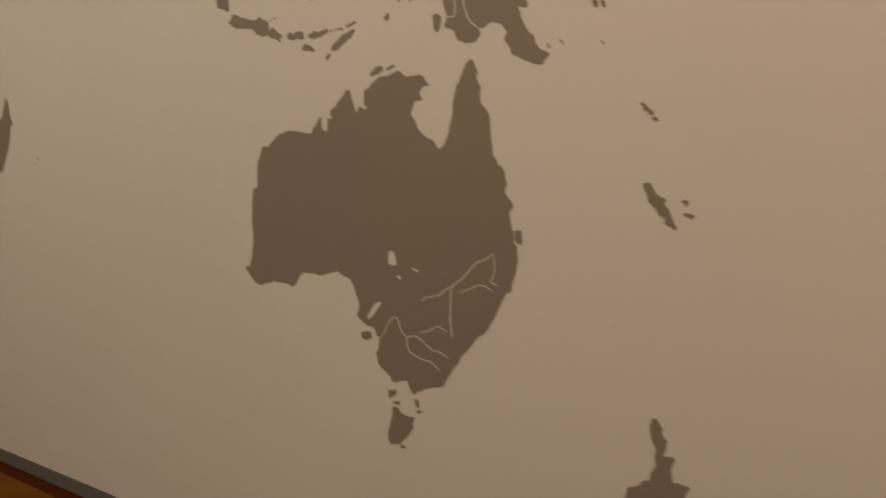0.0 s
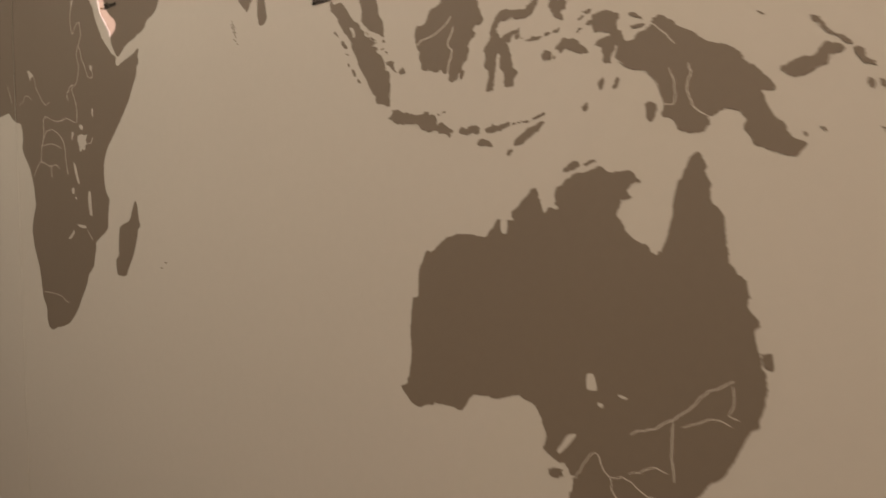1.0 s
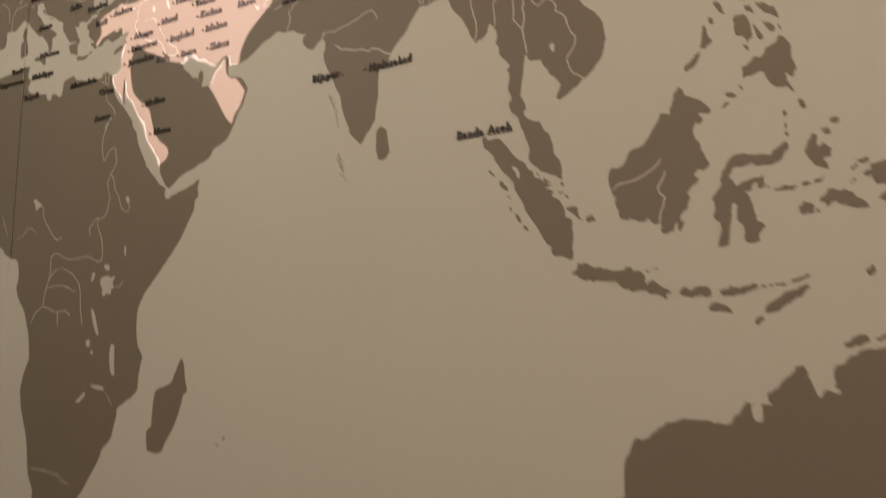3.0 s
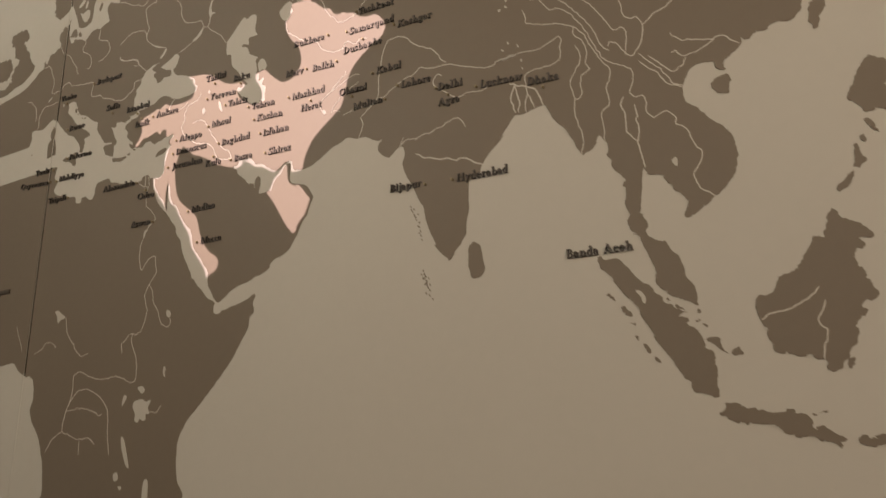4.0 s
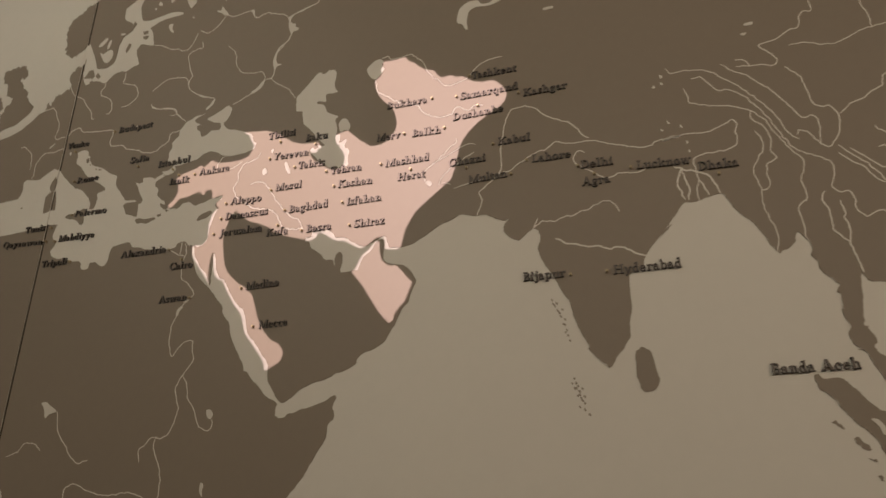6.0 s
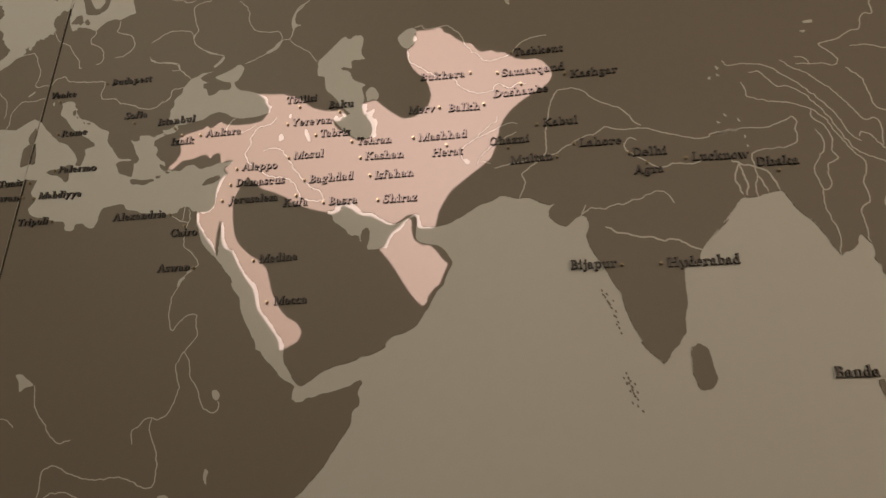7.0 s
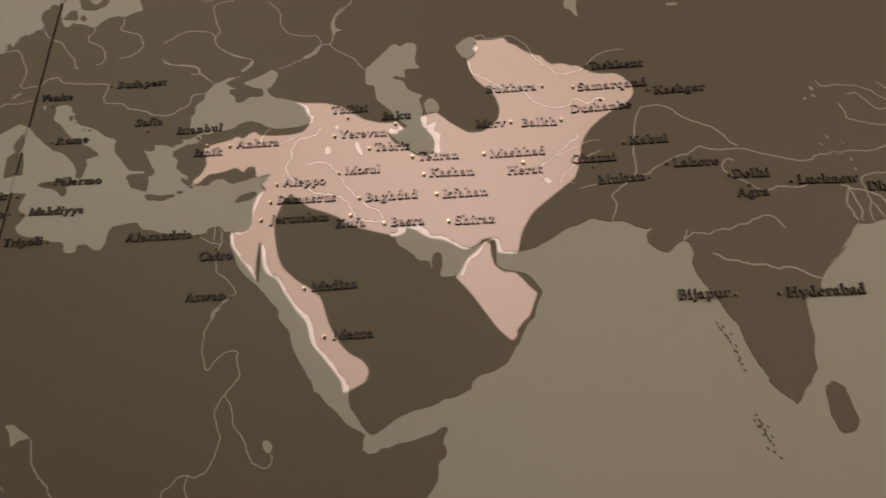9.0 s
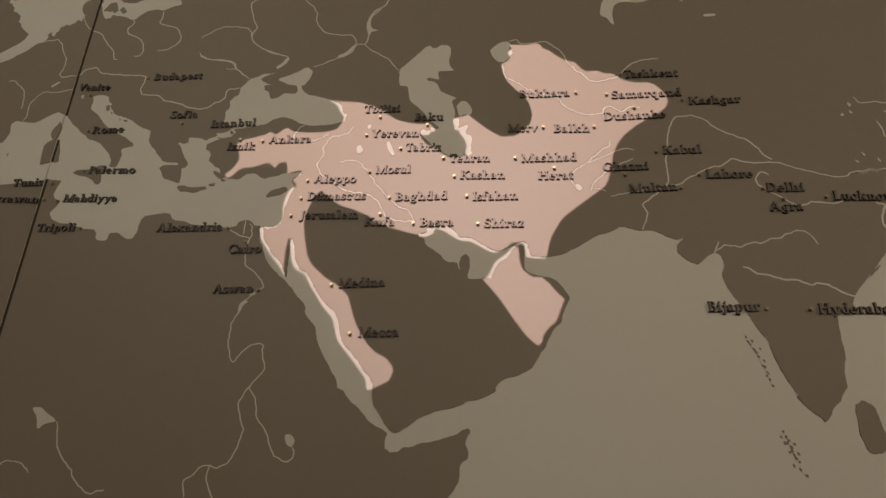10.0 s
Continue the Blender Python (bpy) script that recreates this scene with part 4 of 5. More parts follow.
OUTLINE["river 256_2.3"] = [2331, 1636, 2335, 1613, 2325, 1595, 2334, 1569, 2339, 1554, 2363, 1533]
OUTLINE["river 257_1.9"] = [2295, 1634, 2305, 1608, 2306, 1563, 2279, 1567]
OUTLINE["river 258_2.3"] = [2203, 917, 2218, 926, 2248, 934, 2288, 958, 2330, 992, 2350, 1017, 2403, 1045]
OUTLINE["river 259_1.9"] = [2400, 1036, 2403, 1001, 2391, 979, 2410, 974]
OUTLINE["river 260_2.6"] = [2288, 955, 2284, 896, 2289, 837]
OUTLINE["river 261_2.0"] = [2305, 945, 2349, 966, 2370, 971, 2397, 961]
OUTLINE["river 262_2.0"] = [2080, 808, 2110, 860, 2132, 871, 2140, 837, 2158, 821, 2186, 828, 2210, 818, 2231, 798, 2251, 799, 2277, 786]
OUTLINE["river 263_2.0"] = [2198, 837, 2223, 845, 2246, 861, 2275, 852]
OUTLINE["river 264_2.0"] = [2158, 821, 2161, 787, 2197, 772, 2227, 772, 2254, 750]
OUTLINE["islet 272"] = [-520, 3151, -508, 3156, -495, 3139, -506, 3128]
OUTLINE["islet 273"] = [-493, 3138, -484, 3149, -470, 3132, -478, 3123]
OUTLINE["islet 274"] = [-513, 3120, -501, 3122, -491, 3104, -506, 3102]
OUTLINE["river 275_2.2"] = [-43, 1950, -47, 1923, -23, 1890, -12, 1845, -13, 1807, -39, 1806, -94, 1833, -175, 1824, -225, 1839, -273, 1861, -303, 1848, -297, 1805, -305, 1766, -319, 1744, -329, 1705, -328, 1681]
OUTLINE["river 276_2.2"] = [-305, 1766, -273, 1800, -227, 1803, -169, 1778, -129, 1740, -118, 1709, -117, 1664, -101, 1604]
OUTLINE["river 277_2.2"] = [-318, 1740, -249, 1747, -189, 1733, -163, 1716, -149, 1721]
OUTLINE["river 278_2.2"] = [-328, 1681, -372, 1660, -398, 1622]
OUTLINE["river 279_2.2"] = [-328, 1681, -252, 1650, -198, 1657, -172, 1636]
OUTLINE["river 280_2.0"] = [-240, 1647, -240, 1609]
OUTLINE["river 281_2.0"] = [59, 1717, 86, 1712, 102, 1733]
OUTLINE["river 282_1.9"] = [-519, 1937, -476, 1947, -464, 1969, -424, 1964, -403, 1943]
OUTLINE["river 300_2.8"] = [362, 3237, 350, 3201, 333, 3189, 334, 3171, 312, 3161, 282, 3155, 251, 3150, 238, 3135, 243, 3102, 247, 3084, 241, 3060, 224, 3044, 205, 3025, 198, 2993, 203, 2967, 192, 2933]
OUTLINE["lake 301"] = [234, 3136, 251, 3113, 259, 3115, 258, 3100, 273, 3092, 265, 3084, 253, 3088, 248, 3073, 237, 3100]
OUTLINE["lake 302"] = [229, 3051, 212, 3038, 200, 3018, 205, 2983, 226, 2976, 206, 2974, 200, 2960, 192, 2991, 196, 3015, 210, 3043]
OUTLINE["lake 303"] = [314, 3165, 288, 3161, 259, 3154, 244, 3142, 239, 3126, 229, 3142, 251, 3152, 284, 3156]
OUTLINE["river 304_2.1"] = [192, 2933, 213, 2913, 235, 2894, 256, 2882, 265, 2863, 279, 2846]
OUTLINE["river 305_2.3"] = [192, 2935, 169, 2936, 165, 2917, 142, 2903, 116, 2896, 96, 2886, 68, 2879]
OUTLINE["lake 306"] = [169, 2936, 167, 2920, 158, 2909, 134, 2901, 125, 2906, 147, 2914, 160, 2931]
OUTLINE["river 307_2.1"] = [27, 3102, 50, 3079, 62, 3054, 61, 3028, 73, 3003, 90, 2985, 128, 2971, 157, 2973, 170, 2952, 167, 2934]
OUTLINE["river 308_2.5"] = [238, 3135, 219, 3162, 186, 3175, 159, 3187, 142, 3187, 125, 3179, 111, 3188, 104, 3214, 77, 3216, 50, 3214, 28, 3213, 8, 3229]
OUTLINE["lake 309"] = [94, 3217, 110, 3216, 110, 3193, 123, 3175, 109, 3189, 102, 3207]
OUTLINE["lake 310"] = [-33, 3260, -16, 3252, -14, 3272, -2, 3252, 9, 3238, 15, 3224, -6, 3232, -13, 3243, -30, 3252]
OUTLINE["river 311_2.2"] = [4, 3226, -10, 3208, -27, 3186, -53, 3176, -76, 3186, -84, 3196]
OUTLINE["river 312_2.3"] = [-263, 3195, -223, 3177, -188, 3154, -163, 3148, -136, 3130, -117, 3140, -102, 3165, -95, 3190]
OUTLINE["river 313_2.4"] = [-72, 3148, -66, 3124, -85, 3125, -107, 3121, -121, 3110, -111, 3075, -101, 3043, -91, 3025, -100, 3010, -102, 2991, -92, 2971, -61, 2947, -28, 2931, 3, 2919, -1, 2899, -23, 2884]
OUTLINE["lake 314"] = [-61, 2949, -33, 2935, -16, 2926, -36, 2930, -56, 2941]
OUTLINE["lake 315"] = [6, 2914, -1, 2897, -20, 2884, -27, 2888, -10, 2901, -3, 2914]
OUTLINE["river 316_2.2"] = [-239, 3009, -214, 3025, -186, 3040, -147, 3034, -116, 3028, -107, 3015, -101, 2992]
OUTLINE["river 317_2.4"] = [-237, 2960, -223, 2940, -199, 2932, -164, 2928, -138, 2919, -130, 2897, -113, 2881, -94, 2863]
OUTLINE["river 318_1.9"] = [-154, 2900, -130, 2893]
OUTLINE["river 319_2.3"] = [-361, 3114, -359, 3094, -369, 3075, -336, 3061, -313, 3053, -295, 3022, -297, 2999, -321, 2981, -353, 2979]
OUTLINE["river 320_2.3"] = [-444, 3105, -436, 3084, -454, 3067, -448, 3046, -417, 3035, -395, 3005, -393, 2982, -400, 2968, -415, 2968]
OUTLINE["river 321_2.3"] = [-589, 3118, -574, 3090, -554, 3073, -526, 3060, -501, 3022, -476, 2996, -469, 2965, -459, 2962]
OUTLINE["river 322_2.3"] = [-709, 3047, -678, 3053, -649, 3053, -632, 3038, -624, 3013, -604, 2982, -602, 2958, -611, 2931, -602, 2922, -560, 2923]
OUTLINE["river 323_1.9"] = [-258, 2890, -282, 2892]
OUTLINE["lake 324"] = [-162, 3355, -143, 3355, -120, 3337, -120, 3318, -133, 3310, -136, 3299, -149, 3321, -157, 3341]
OUTLINE["lake 325"] = [-97, 3388, -76, 3377, -75, 3404, -63, 3387, -54, 3352, -66, 3339, -76, 3363]
OUTLINE["lake 326"] = [-26, 3325, -16, 3318, 4, 3287, -5, 3290]
OUTLINE["lake 327"] = [28, 3333, 41, 3324, 37, 3318, 27, 3326]
OUTLINE["lake 328"] = [-278, 3367, -270, 3377, -257, 3360, -266, 3355]
OUTLINE["lake 329"] = [-293, 3353, -281, 3353, -281, 3341]
OUTLINE["lake 330"] = [-268, 3406, -241, 3412, -233, 3396, -252, 3388]
OUTLINE["lake 331"] = [-239, 3416, -222, 3417, -210, 3393, -222, 3392]
OUTLINE["lake 332"] = [-208, 3394, -189, 3397, -180, 3377, -195, 3374]
OUTLINE["lake 333"] = [-227, 3374, -210, 3375, -193, 3366, -212, 3361, -223, 3352]
OUTLINE["lake 334"] = [-215, 3435, -192, 3419, -203, 3410]
OUTLINE["lake 335"] = [-268, 3465, -251, 3466, -253, 3452]
OUTLINE["lake 336"] = [-296, 3450, -283, 3448, -286, 3439]
OUTLINE["lake 337"] = [-217, 3262, -199, 3261, -204, 3244, -190, 3220, -206, 3230, -217, 3251]
OUTLINE["lake 338"] = [-128, 3265, -118, 3262, -122, 3256]
OUTLINE["lake 339"] = [-444, 3543, -433, 3541, -422, 3516, -433, 3517]
OUTLINE["lake 340"] = [-495, 3236, -476, 3220, -460, 3230, -439, 3230, -432, 3199, -448, 3178, -465, 3183, -482, 3212]
OUTLINE["lake 341"] = [-507, 3264, -481, 3288, -467, 3286, -476, 3267, -500, 3255]
OUTLINE["lake 342"] = [-459, 3273, -451, 3273, -453, 3247, -464, 3236, -465, 3253]
OUTLINE["lake 343"] = [-419, 3289, -397, 3285, -398, 3278, -414, 3281]
OUTLINE["seaislet 344"] = [-322, 3267, -299, 3264, -301, 3253, -316, 3253]
OUTLINE["seaislet 345"] = [-318, 3246, -294, 3241, -302, 3229, -315, 3236]
OUTLINE["seaislet 346"] = [-376, 3307, -364, 3323, -356, 3310, -366, 3296]
OUTLINE["lake 347"] = [2, 2297, -5, 2289, -13, 2288, -8, 2294]
OUTLINE["lake 348"] = [-11, 2277, -24, 2277, -31, 2269, -32, 2254, -26, 2254, -23, 2267]
ATOLLS = [937, 2161, 939, 2152, 946, 2153, 946, 2138, 948, 2135, 952, 2124, 957, 2138, 960, 2116, 959, 2105, 962, 2094, 959, 2089, 963, 2082, 966, 2071, 942, 2147, 950, 2131, 956, 2107, 967, 1993, 962, 1984, 970, 1984, 970, 1974, 975, 1967, 981, 1972, 971, 1959, 977, 1954, 984, 1956, 983, 1943, 973, 1937, 982, 1931, 990, 1921, 966, 1974, 973, 1978, 975, 1961, 979, 1949]
REALM = [[], []]
REALM[0] += [-114, 2588, -106, 2576, -97, 2578, -75, 2599, -49, 2599, -16, 2608, -6, 2605, 5, 2593, 14, 2606, 31, 2606, 36, 2582, 34, 2576, 63, 2582, 71, 2580, 62, 2569, 52, 2563, 51, 2557, 61, 2544, 55, 2538, 52, 2542, 42, 2527, 37, 2509, 35, 2491, 38, 2461, 30, 2450, 19, 2443, 0, 2447, -11, 2445, -7, 2420, -1, 2408, 22, 2375, 43, 2349, 59, 2323, 54, 2345, 53, 2379, 56, 2410, 59, 2415, 61, 2400, 67, 2366, 74, 2346, 84, 2336, 100, 2328, 106, 2317, 116, 2297, 133, 2273]
REALM[0] += [142, 2257, 167, 2229, 172, 2211, 180, 2181, 199, 2158, 222, 2129, 242, 2102, 244, 2082, 253, 2081, 272, 2089, 288, 2097, 295, 2116, 293, 2127, 281, 2144, 257, 2157, 239, 2177, 228, 2195, 214, 2220, 204, 2252, 195, 2279, 180, 2293, 169, 2304, 147, 2318, 114, 2350, 101, 2376, 92, 2416, 87, 2451, 91, 2475, 104, 2510, 119, 2526, 131, 2511, 163, 2485, 193, 2473, 231, 2453, 242, 2438, 274, 2424, 300, 2414, 335, 2402, 328, 2405, 337, 2402, 342, 2398, 356, 2399, 368, 2405, 370, 2416, 383, 2412]
REALM[0] += [393, 2406, 409, 2393, 423, 2384, 445, 2381, 464, 2368, 487, 2353, 500, 2354, 520, 2364, 524, 2370, 536, 2373, 551, 2369, 553, 2355, 552, 2341, 569, 2336, 591, 2334, 595, 2338, 600, 2359, 605, 2378, 619, 2402, 631, 2421, 652, 2438, 715, 2484, 724, 2491, 734, 2516, 740, 2541, 746, 2567, 756, 2590, 774, 2613, 798, 2633, 827, 2650, 850, 2662, 865, 2674, 873, 2690, 872, 2705, 863, 2723, 852, 2739, 837, 2749, 812, 2750, 790, 2758, 776, 2769, 764, 2781, 745, 2784, 732, 2794, 708, 2793, 695, 2805]
REALM[0] += [685, 2823, 664, 2830, 646, 2845, 632, 2862, 616, 2871, 610, 2883, 603, 2889, 581, 2886, 541, 2891, 544, 2879, 533, 2864, 540, 2855, 536, 2845, 523, 2837, 518, 2825, 522, 2809, 531, 2783, 549, 2757, 568, 2737, 578, 2715, 583, 2688, 578, 2665, 563, 2644, 540, 2633, 512, 2634, 480, 2660, 447, 2694, 443, 2699, 417, 2695, 409, 2693, 407, 2683, 412, 2667, 411, 2659, 422, 2658, 420, 2651, 432, 2635, 437, 2619, 434, 2596, 428, 2589, 414, 2584, 396, 2592, 372, 2611, 349, 2628, 338, 2644, 332, 2660]
REALM[0] += [342, 2650, 358, 2651, 355, 2658, 370, 2660, 365, 2670, 357, 2683, 341, 2684, 311, 2689, 277, 2703, 273, 2707, 242, 2731, 217, 2748, 191, 2760, 151, 2766, 119, 2773, 117, 2769, 140, 2753, 144, 2735, 155, 2722, 153, 2708, 140, 2688, 112, 2683, 67, 2686, 37, 2692, 23, 2704, 13, 2700, -3, 2687, -19, 2697, -29, 2689, -74, 2681, -91, 2674, -97, 2666, -87, 2641, -83, 2624, -95, 2602, -108, 2591]
REALM[1] += [465, 2298, 477, 2304, 492, 2337, 511, 2349, 529, 2369, 541, 2361, 540, 2339, 545, 2315, 563, 2298, 582, 2297, 597, 2281, 610, 2262, 624, 2247, 615, 2226, 604, 2199, 595, 2194, 579, 2175, 577, 2162, 568, 2154, 546, 2176, 522, 2214, 497, 2256]
FAR_NAME = (-795, 2168)
CITIES = []
CITIES.append(('Venice', -542, 2870, -455, 2863, -503, 2851))
CITIES.append(('Budapest', -341, 2881, -213, 2872, -357, 2889))
CITIES.append(('Rome', -470, 2732, -387, 2728, -481, 2740))
CITIES.append(('Sofia', -274, 2758, -205, 2754, -240, 2740))
CITIES.append(('Tunis', -638, 2596, -562, 2593, -535, 2596))
CITIES.append(('Qayrawan', -718, 2560, -559, 2546, -544, 2553))
CITIES.append(('Mahdiyya', -494, 2543, -360, 2534, -509, 2547))
CITIES.append(('Tripoli', -540, 2469, -445, 2465, -432, 2470))
CITIES.append(('Palermo', -450, 2616, -332, 2608, -462, 2624))
CITIES.append(('Alexandria', -247, 2450, -94, 2443, -81, 2447))
CITIES.append(('Istanbul', -166, 2721, -55, 2716, -110, 2702))
CITIES.append(('Iznik', -115, 2653, -48, 2649, -86, 2679))
CITIES.append(('Ankara', -16, 2663, 84, 2657, -31, 2670))
CITIES.append(('Tbilisi', 203, 2727, 287, 2722, 242, 2711))
CITIES.append(('Yerevan', 224, 2658, 331, 2650, 213, 2664))
CITIES.append(('Mosul', 239, 2561, 316, 2557, 225, 2566))
CITIES.append(('Aleppo', 101, 2548, 196, 2542, 87, 2554))
CITIES.append(('Tabriz', 303, 2614, 381, 2608, 292, 2621))
CITIES.append(('Baku', 321, 2694, 386, 2689, 351, 2679))
CITIES.append(('Tehran', 400, 2577, 487, 2571, 387, 2588))
CITIES.append(('Kashan', 423, 2533, 518, 2526, 411, 2540))
CITIES.append(('Bukhara', 557, 2734, 666, 2727, 680, 2735))
CITIES.append(('Samarqand', 755, 2711, 901, 2704, 745, 2723))
CITIES.append(('Dushanbe', 734, 2655, 861, 2650, 799, 2682))
CITIES.append(('Merv', 529, 2644, 592, 2640, 604, 2649))
CITIES.append(('Balkh', 626, 2634, 701, 2628, 711, 2640))
CITIES.append(('Mashhad', 554, 2564, 669, 2558, 541, 2575))
CITIES.append(('Herat', 587, 2518, 659, 2514, 621, 2543))
CITIES.append(('Ghazni', 720, 2528, 811, 2524, 763, 2515))
CITIES.append(('Kashgar', 913, 2679, 1017, 2674, 901, 2692))
CITIES.append(('Tashkent', 786, 2765, 901, 2757, 780, 2775))
CITIES.append(('Kabul', 844, 2559, 920, 2555, 831, 2565))
CITIES.append(('Multan', 768, 2472, 860, 2471, 869, 2476))
CITIES.append(('Lahore', 920, 2495, 1008, 2489, 908, 2504))
CITIES.append(('Delhi', 1028, 2455, 1097, 2451, 1022, 2463))
CITIES.append(('Agra', 1026, 2412, 1086, 2409, 1055, 2436))
CITIES.append(('Lucknow', 1145, 2428, 1254, 2419, 1133, 2435))
CITIES.append(('Dhaka', 1266, 2398, 1343, 2393, 1303, 2383))
CITIES.append(('Bijapur', 880, 2211, 970, 2208, 981, 2211))
CITIES.append(('Hyderabad', 1069, 2198, 1201, 2193, 1056, 2207))
CITIES.append(('Banda Aceh', 1323, 1965, 1465, 1961, 0, 0))
CITIES.append(('Damascus', 90, 2505, 220, 2498, 76, 2511))
CITIES.append(('Jerusalem', 76, 2459, 206, 2452, 58, 2469))
CITIES.append(('Baghdad', 285, 2489, 396, 2485, 272, 2498))
CITIES.append(('Isfahan', 449, 2478, 543, 2474, 437, 2489))
CITIES.append(('Kufa', 222, 2433, 285, 2430, 254, 2459))
CITIES.append(('Basra', 339, 2424, 409, 2421, 325, 2432))
CITIES.append(('Shiraz', 472, 2413, 552, 2409, 459, 2422))
CITIES.append(('Cairo', -72, 2387, 1, 2384, -36, 2412))
CITIES.append(('Aswan', -92, 2296, -4, 2294, 7, 2298))
CITIES.append(('Medina', 176, 2295, 271, 2293, 161, 2302))
CITIES.append(('Mecca', 223, 2189, 303, 2187, 206, 2197))

rng = random.Random(4)
LANDS = []


def across_joint(points):
    """A print stops on both sides of the joint between the panels."""
    xs = [p.x for p in points]
    return min(xs) < SEAM < max(xs)


def joint_free(bm):
    """Cuts the joint between the two panels out of a printed layer."""
    for x, keep in ((SEAM - JOINT, 1), (SEAM + JOINT, 1)):
        geom = bm.verts[:] + bm.edges[:] + bm.faces[:]
        bmesh.ops.bisect_plane(bm, geom=geom, plane_co=(x, 0, 0), plane_no=(1, 0, 0))
    gone = [f for f in bm.faces if abs(f.calc_center_median().x - SEAM) < JOINT - 0.0001]
    bmesh.ops.delete(bm, geom=gone, context="FACES")
    return bm


def print_layer(name, points, mat, parent, back, front, label="", coast=True):
    pts = ragged(eased(points), rng) if coast else eased(eased(points, cut=0.2), cut=0.25)
    bm = sheet(*filled(pts), back, front)
    if across_joint(pts):
        joint_free(bm)
    return part(name, bm, mat, parent, label)


for key, numbers in OUTLINE.items():
    kind, _, who = key.partition(" ")
    pts = pairs(numbers)
    if kind in ("continent", "island"):
        ob = print_layer(kind, pts, LAND, the_map, 0.0, 0.0012, "brown printed " + who.replace("_", " "))
        LANDS.append((ob, pts))


def owner(p):
    for ob, ring in LANDS:
        if inside(p, ring):
            return ob
    return the_map


for order, (key, numbers) in enumerate(OUTLINE.items()):
    kind, _, who = key.partition(" ")
    pts = pairs(numbers)
    over = order * 0.000001
    if kind == "islet":
        print_layer("islet", pts, LAND, the_map, 0.0, 0.0012 + over)
    elif kind == "sea":
        print_layer("inland_sea", pts, SEA, the_map, 0.0006, 0.0014, "beige printed " + who.replace("_", " "))
    elif kind == "seaislet":
        print_layer("islet", pts, LAND, the_map, 0.0010, 0.0024 + over)
    elif kind == "lake":
        print_layer("lake", pts, SEA, owner(sum(pts, Vector((0, 0))) / len(pts)), 0.0006, 0.0021 + over, coast=False)
    elif kind == "river":
        bm = ribbon(pts, float(who.split("_")[1]) / 1000, 0.0006, 0.0016 + over)
        if across_joint(pts):
            joint_free(bm)
        part("river", bm, RIVER, owner(pts[len(pts) // 2]))

# the joint between the panels: filled in the sea, a dark strip in place of the open gap on land
WATER = [pairs(numbers) for key, numbers in OUTLINE.items() if key.startswith("sea ")]
ISLES = [pairs(numbers) for key, numbers in OUTLINE.items() if key.startswith("seaislet ")]


def dry(z):
    p = Vector((SEAM, z))
    if any(inside(p, ring) for ring in ISLES):
        return True
    return any(inside(p, ring) for _, ring in LANDS) and not any(inside(p, ring) for ring in WATER)


z_from, z_at = 0.057, 0.057
while z_at < TOP:
    z_at += 0.004
    if z_at >= TOP or dry(z_at) != dry(z_from + 0.002):
        z_end = min(z_at, TOP)
        if dry(z_from + 0.002):
            part("joint_strip", box(SEAM - JOINT, 0.0006, z_from, SEAM + JOINT, 0.02, z_end), DARK_GAP, the_map, "dark strip in the panel joint")
        else:
            part("joint_strip", box(SEAM - JOINT, 0.0012, z_from, SEAM + JOINT, 0.02, z_end), SEA, the_map, "filled panel joint")
        z_from = z_end

# the atolls south-west of India: one mesh data, many small dots
dot = bmesh.new()
bmesh.ops.create_circle(dot, cap_ends=True, segments=9, radius=0.0027)
bmesh.ops.rotate(dot, cent=(0, 0, 0), matrix=Matrix.Rotation(radians(90), 3, "X"), verts=dot.verts)
made = bmesh.ops.extrude_face_region(dot, geom=dot.faces[:])
bmesh.ops.translate(dot, vec=(0, -0.0012, 0), verts=[v for v in made["geom"] if isinstance(v, bmesh.types.BMVert)])
bmesh.ops.recalc_face_normals(dot, faces=dot.faces[:])
atoll = part("islet", dot, LAND, the_map)
for k, p in enumerate(pairs(ATOLLS)):
    ob = atoll if k == 0 else new("islet", atoll.data)
    ob.parent = the_map
    ob.location = (p.x, 0, p.y)
    ob.scale = (rng.uniform(0.52, 0.78), 1, rng.uniform(0.85, 1.4))
    ob.rotation_euler = (0, -rng.uniform(0.2, 0.7), 0)

# ---- the projector's plate and case ----
NEAR = 0.045


def on_plate(p):
    w = LAMP + (Vector((p.x, 0, p.y)) - LAMP) * NEAR
    return Vector((w.x, w.z))


PLATE_Y = LAMP.y * (1 - NEAR)
holes = [[on_plate(p) for p in eased(pairs(numbers))] for numbers in REALM]
centre = on_plate(Vector((0.42, 2.5)))
rim = [centre + Vector((0.17 * a, 0.17 * b)) for a, b in ((-1, -1), (1, -1), (1, 1), (-1, 1))]
flat, rings = [], []
for ring in [rim] + holes:
    rings.append(list(range(len(flat), len(flat) + len(ring))))
    flat += ring
co, _, faces, *_ = geometry.delaunay_2d_cdt(flat, [], rings, 0, 1e-7)
kept = [f for f in faces if not any(inside((co[f[0]] + co[f[1]] + co[f[2]]) / 3, h) for h in holes)]
projector = tagged(new("projector"), "black ceiling projector with a cut-out picture plate", "projector")
plate = sheet(co, kept, -PLATE_Y - 0.0003, -PLATE_Y)
part("picture_plate", plate, BLACK_METAL, projector, "black metal plate with a cut-out")


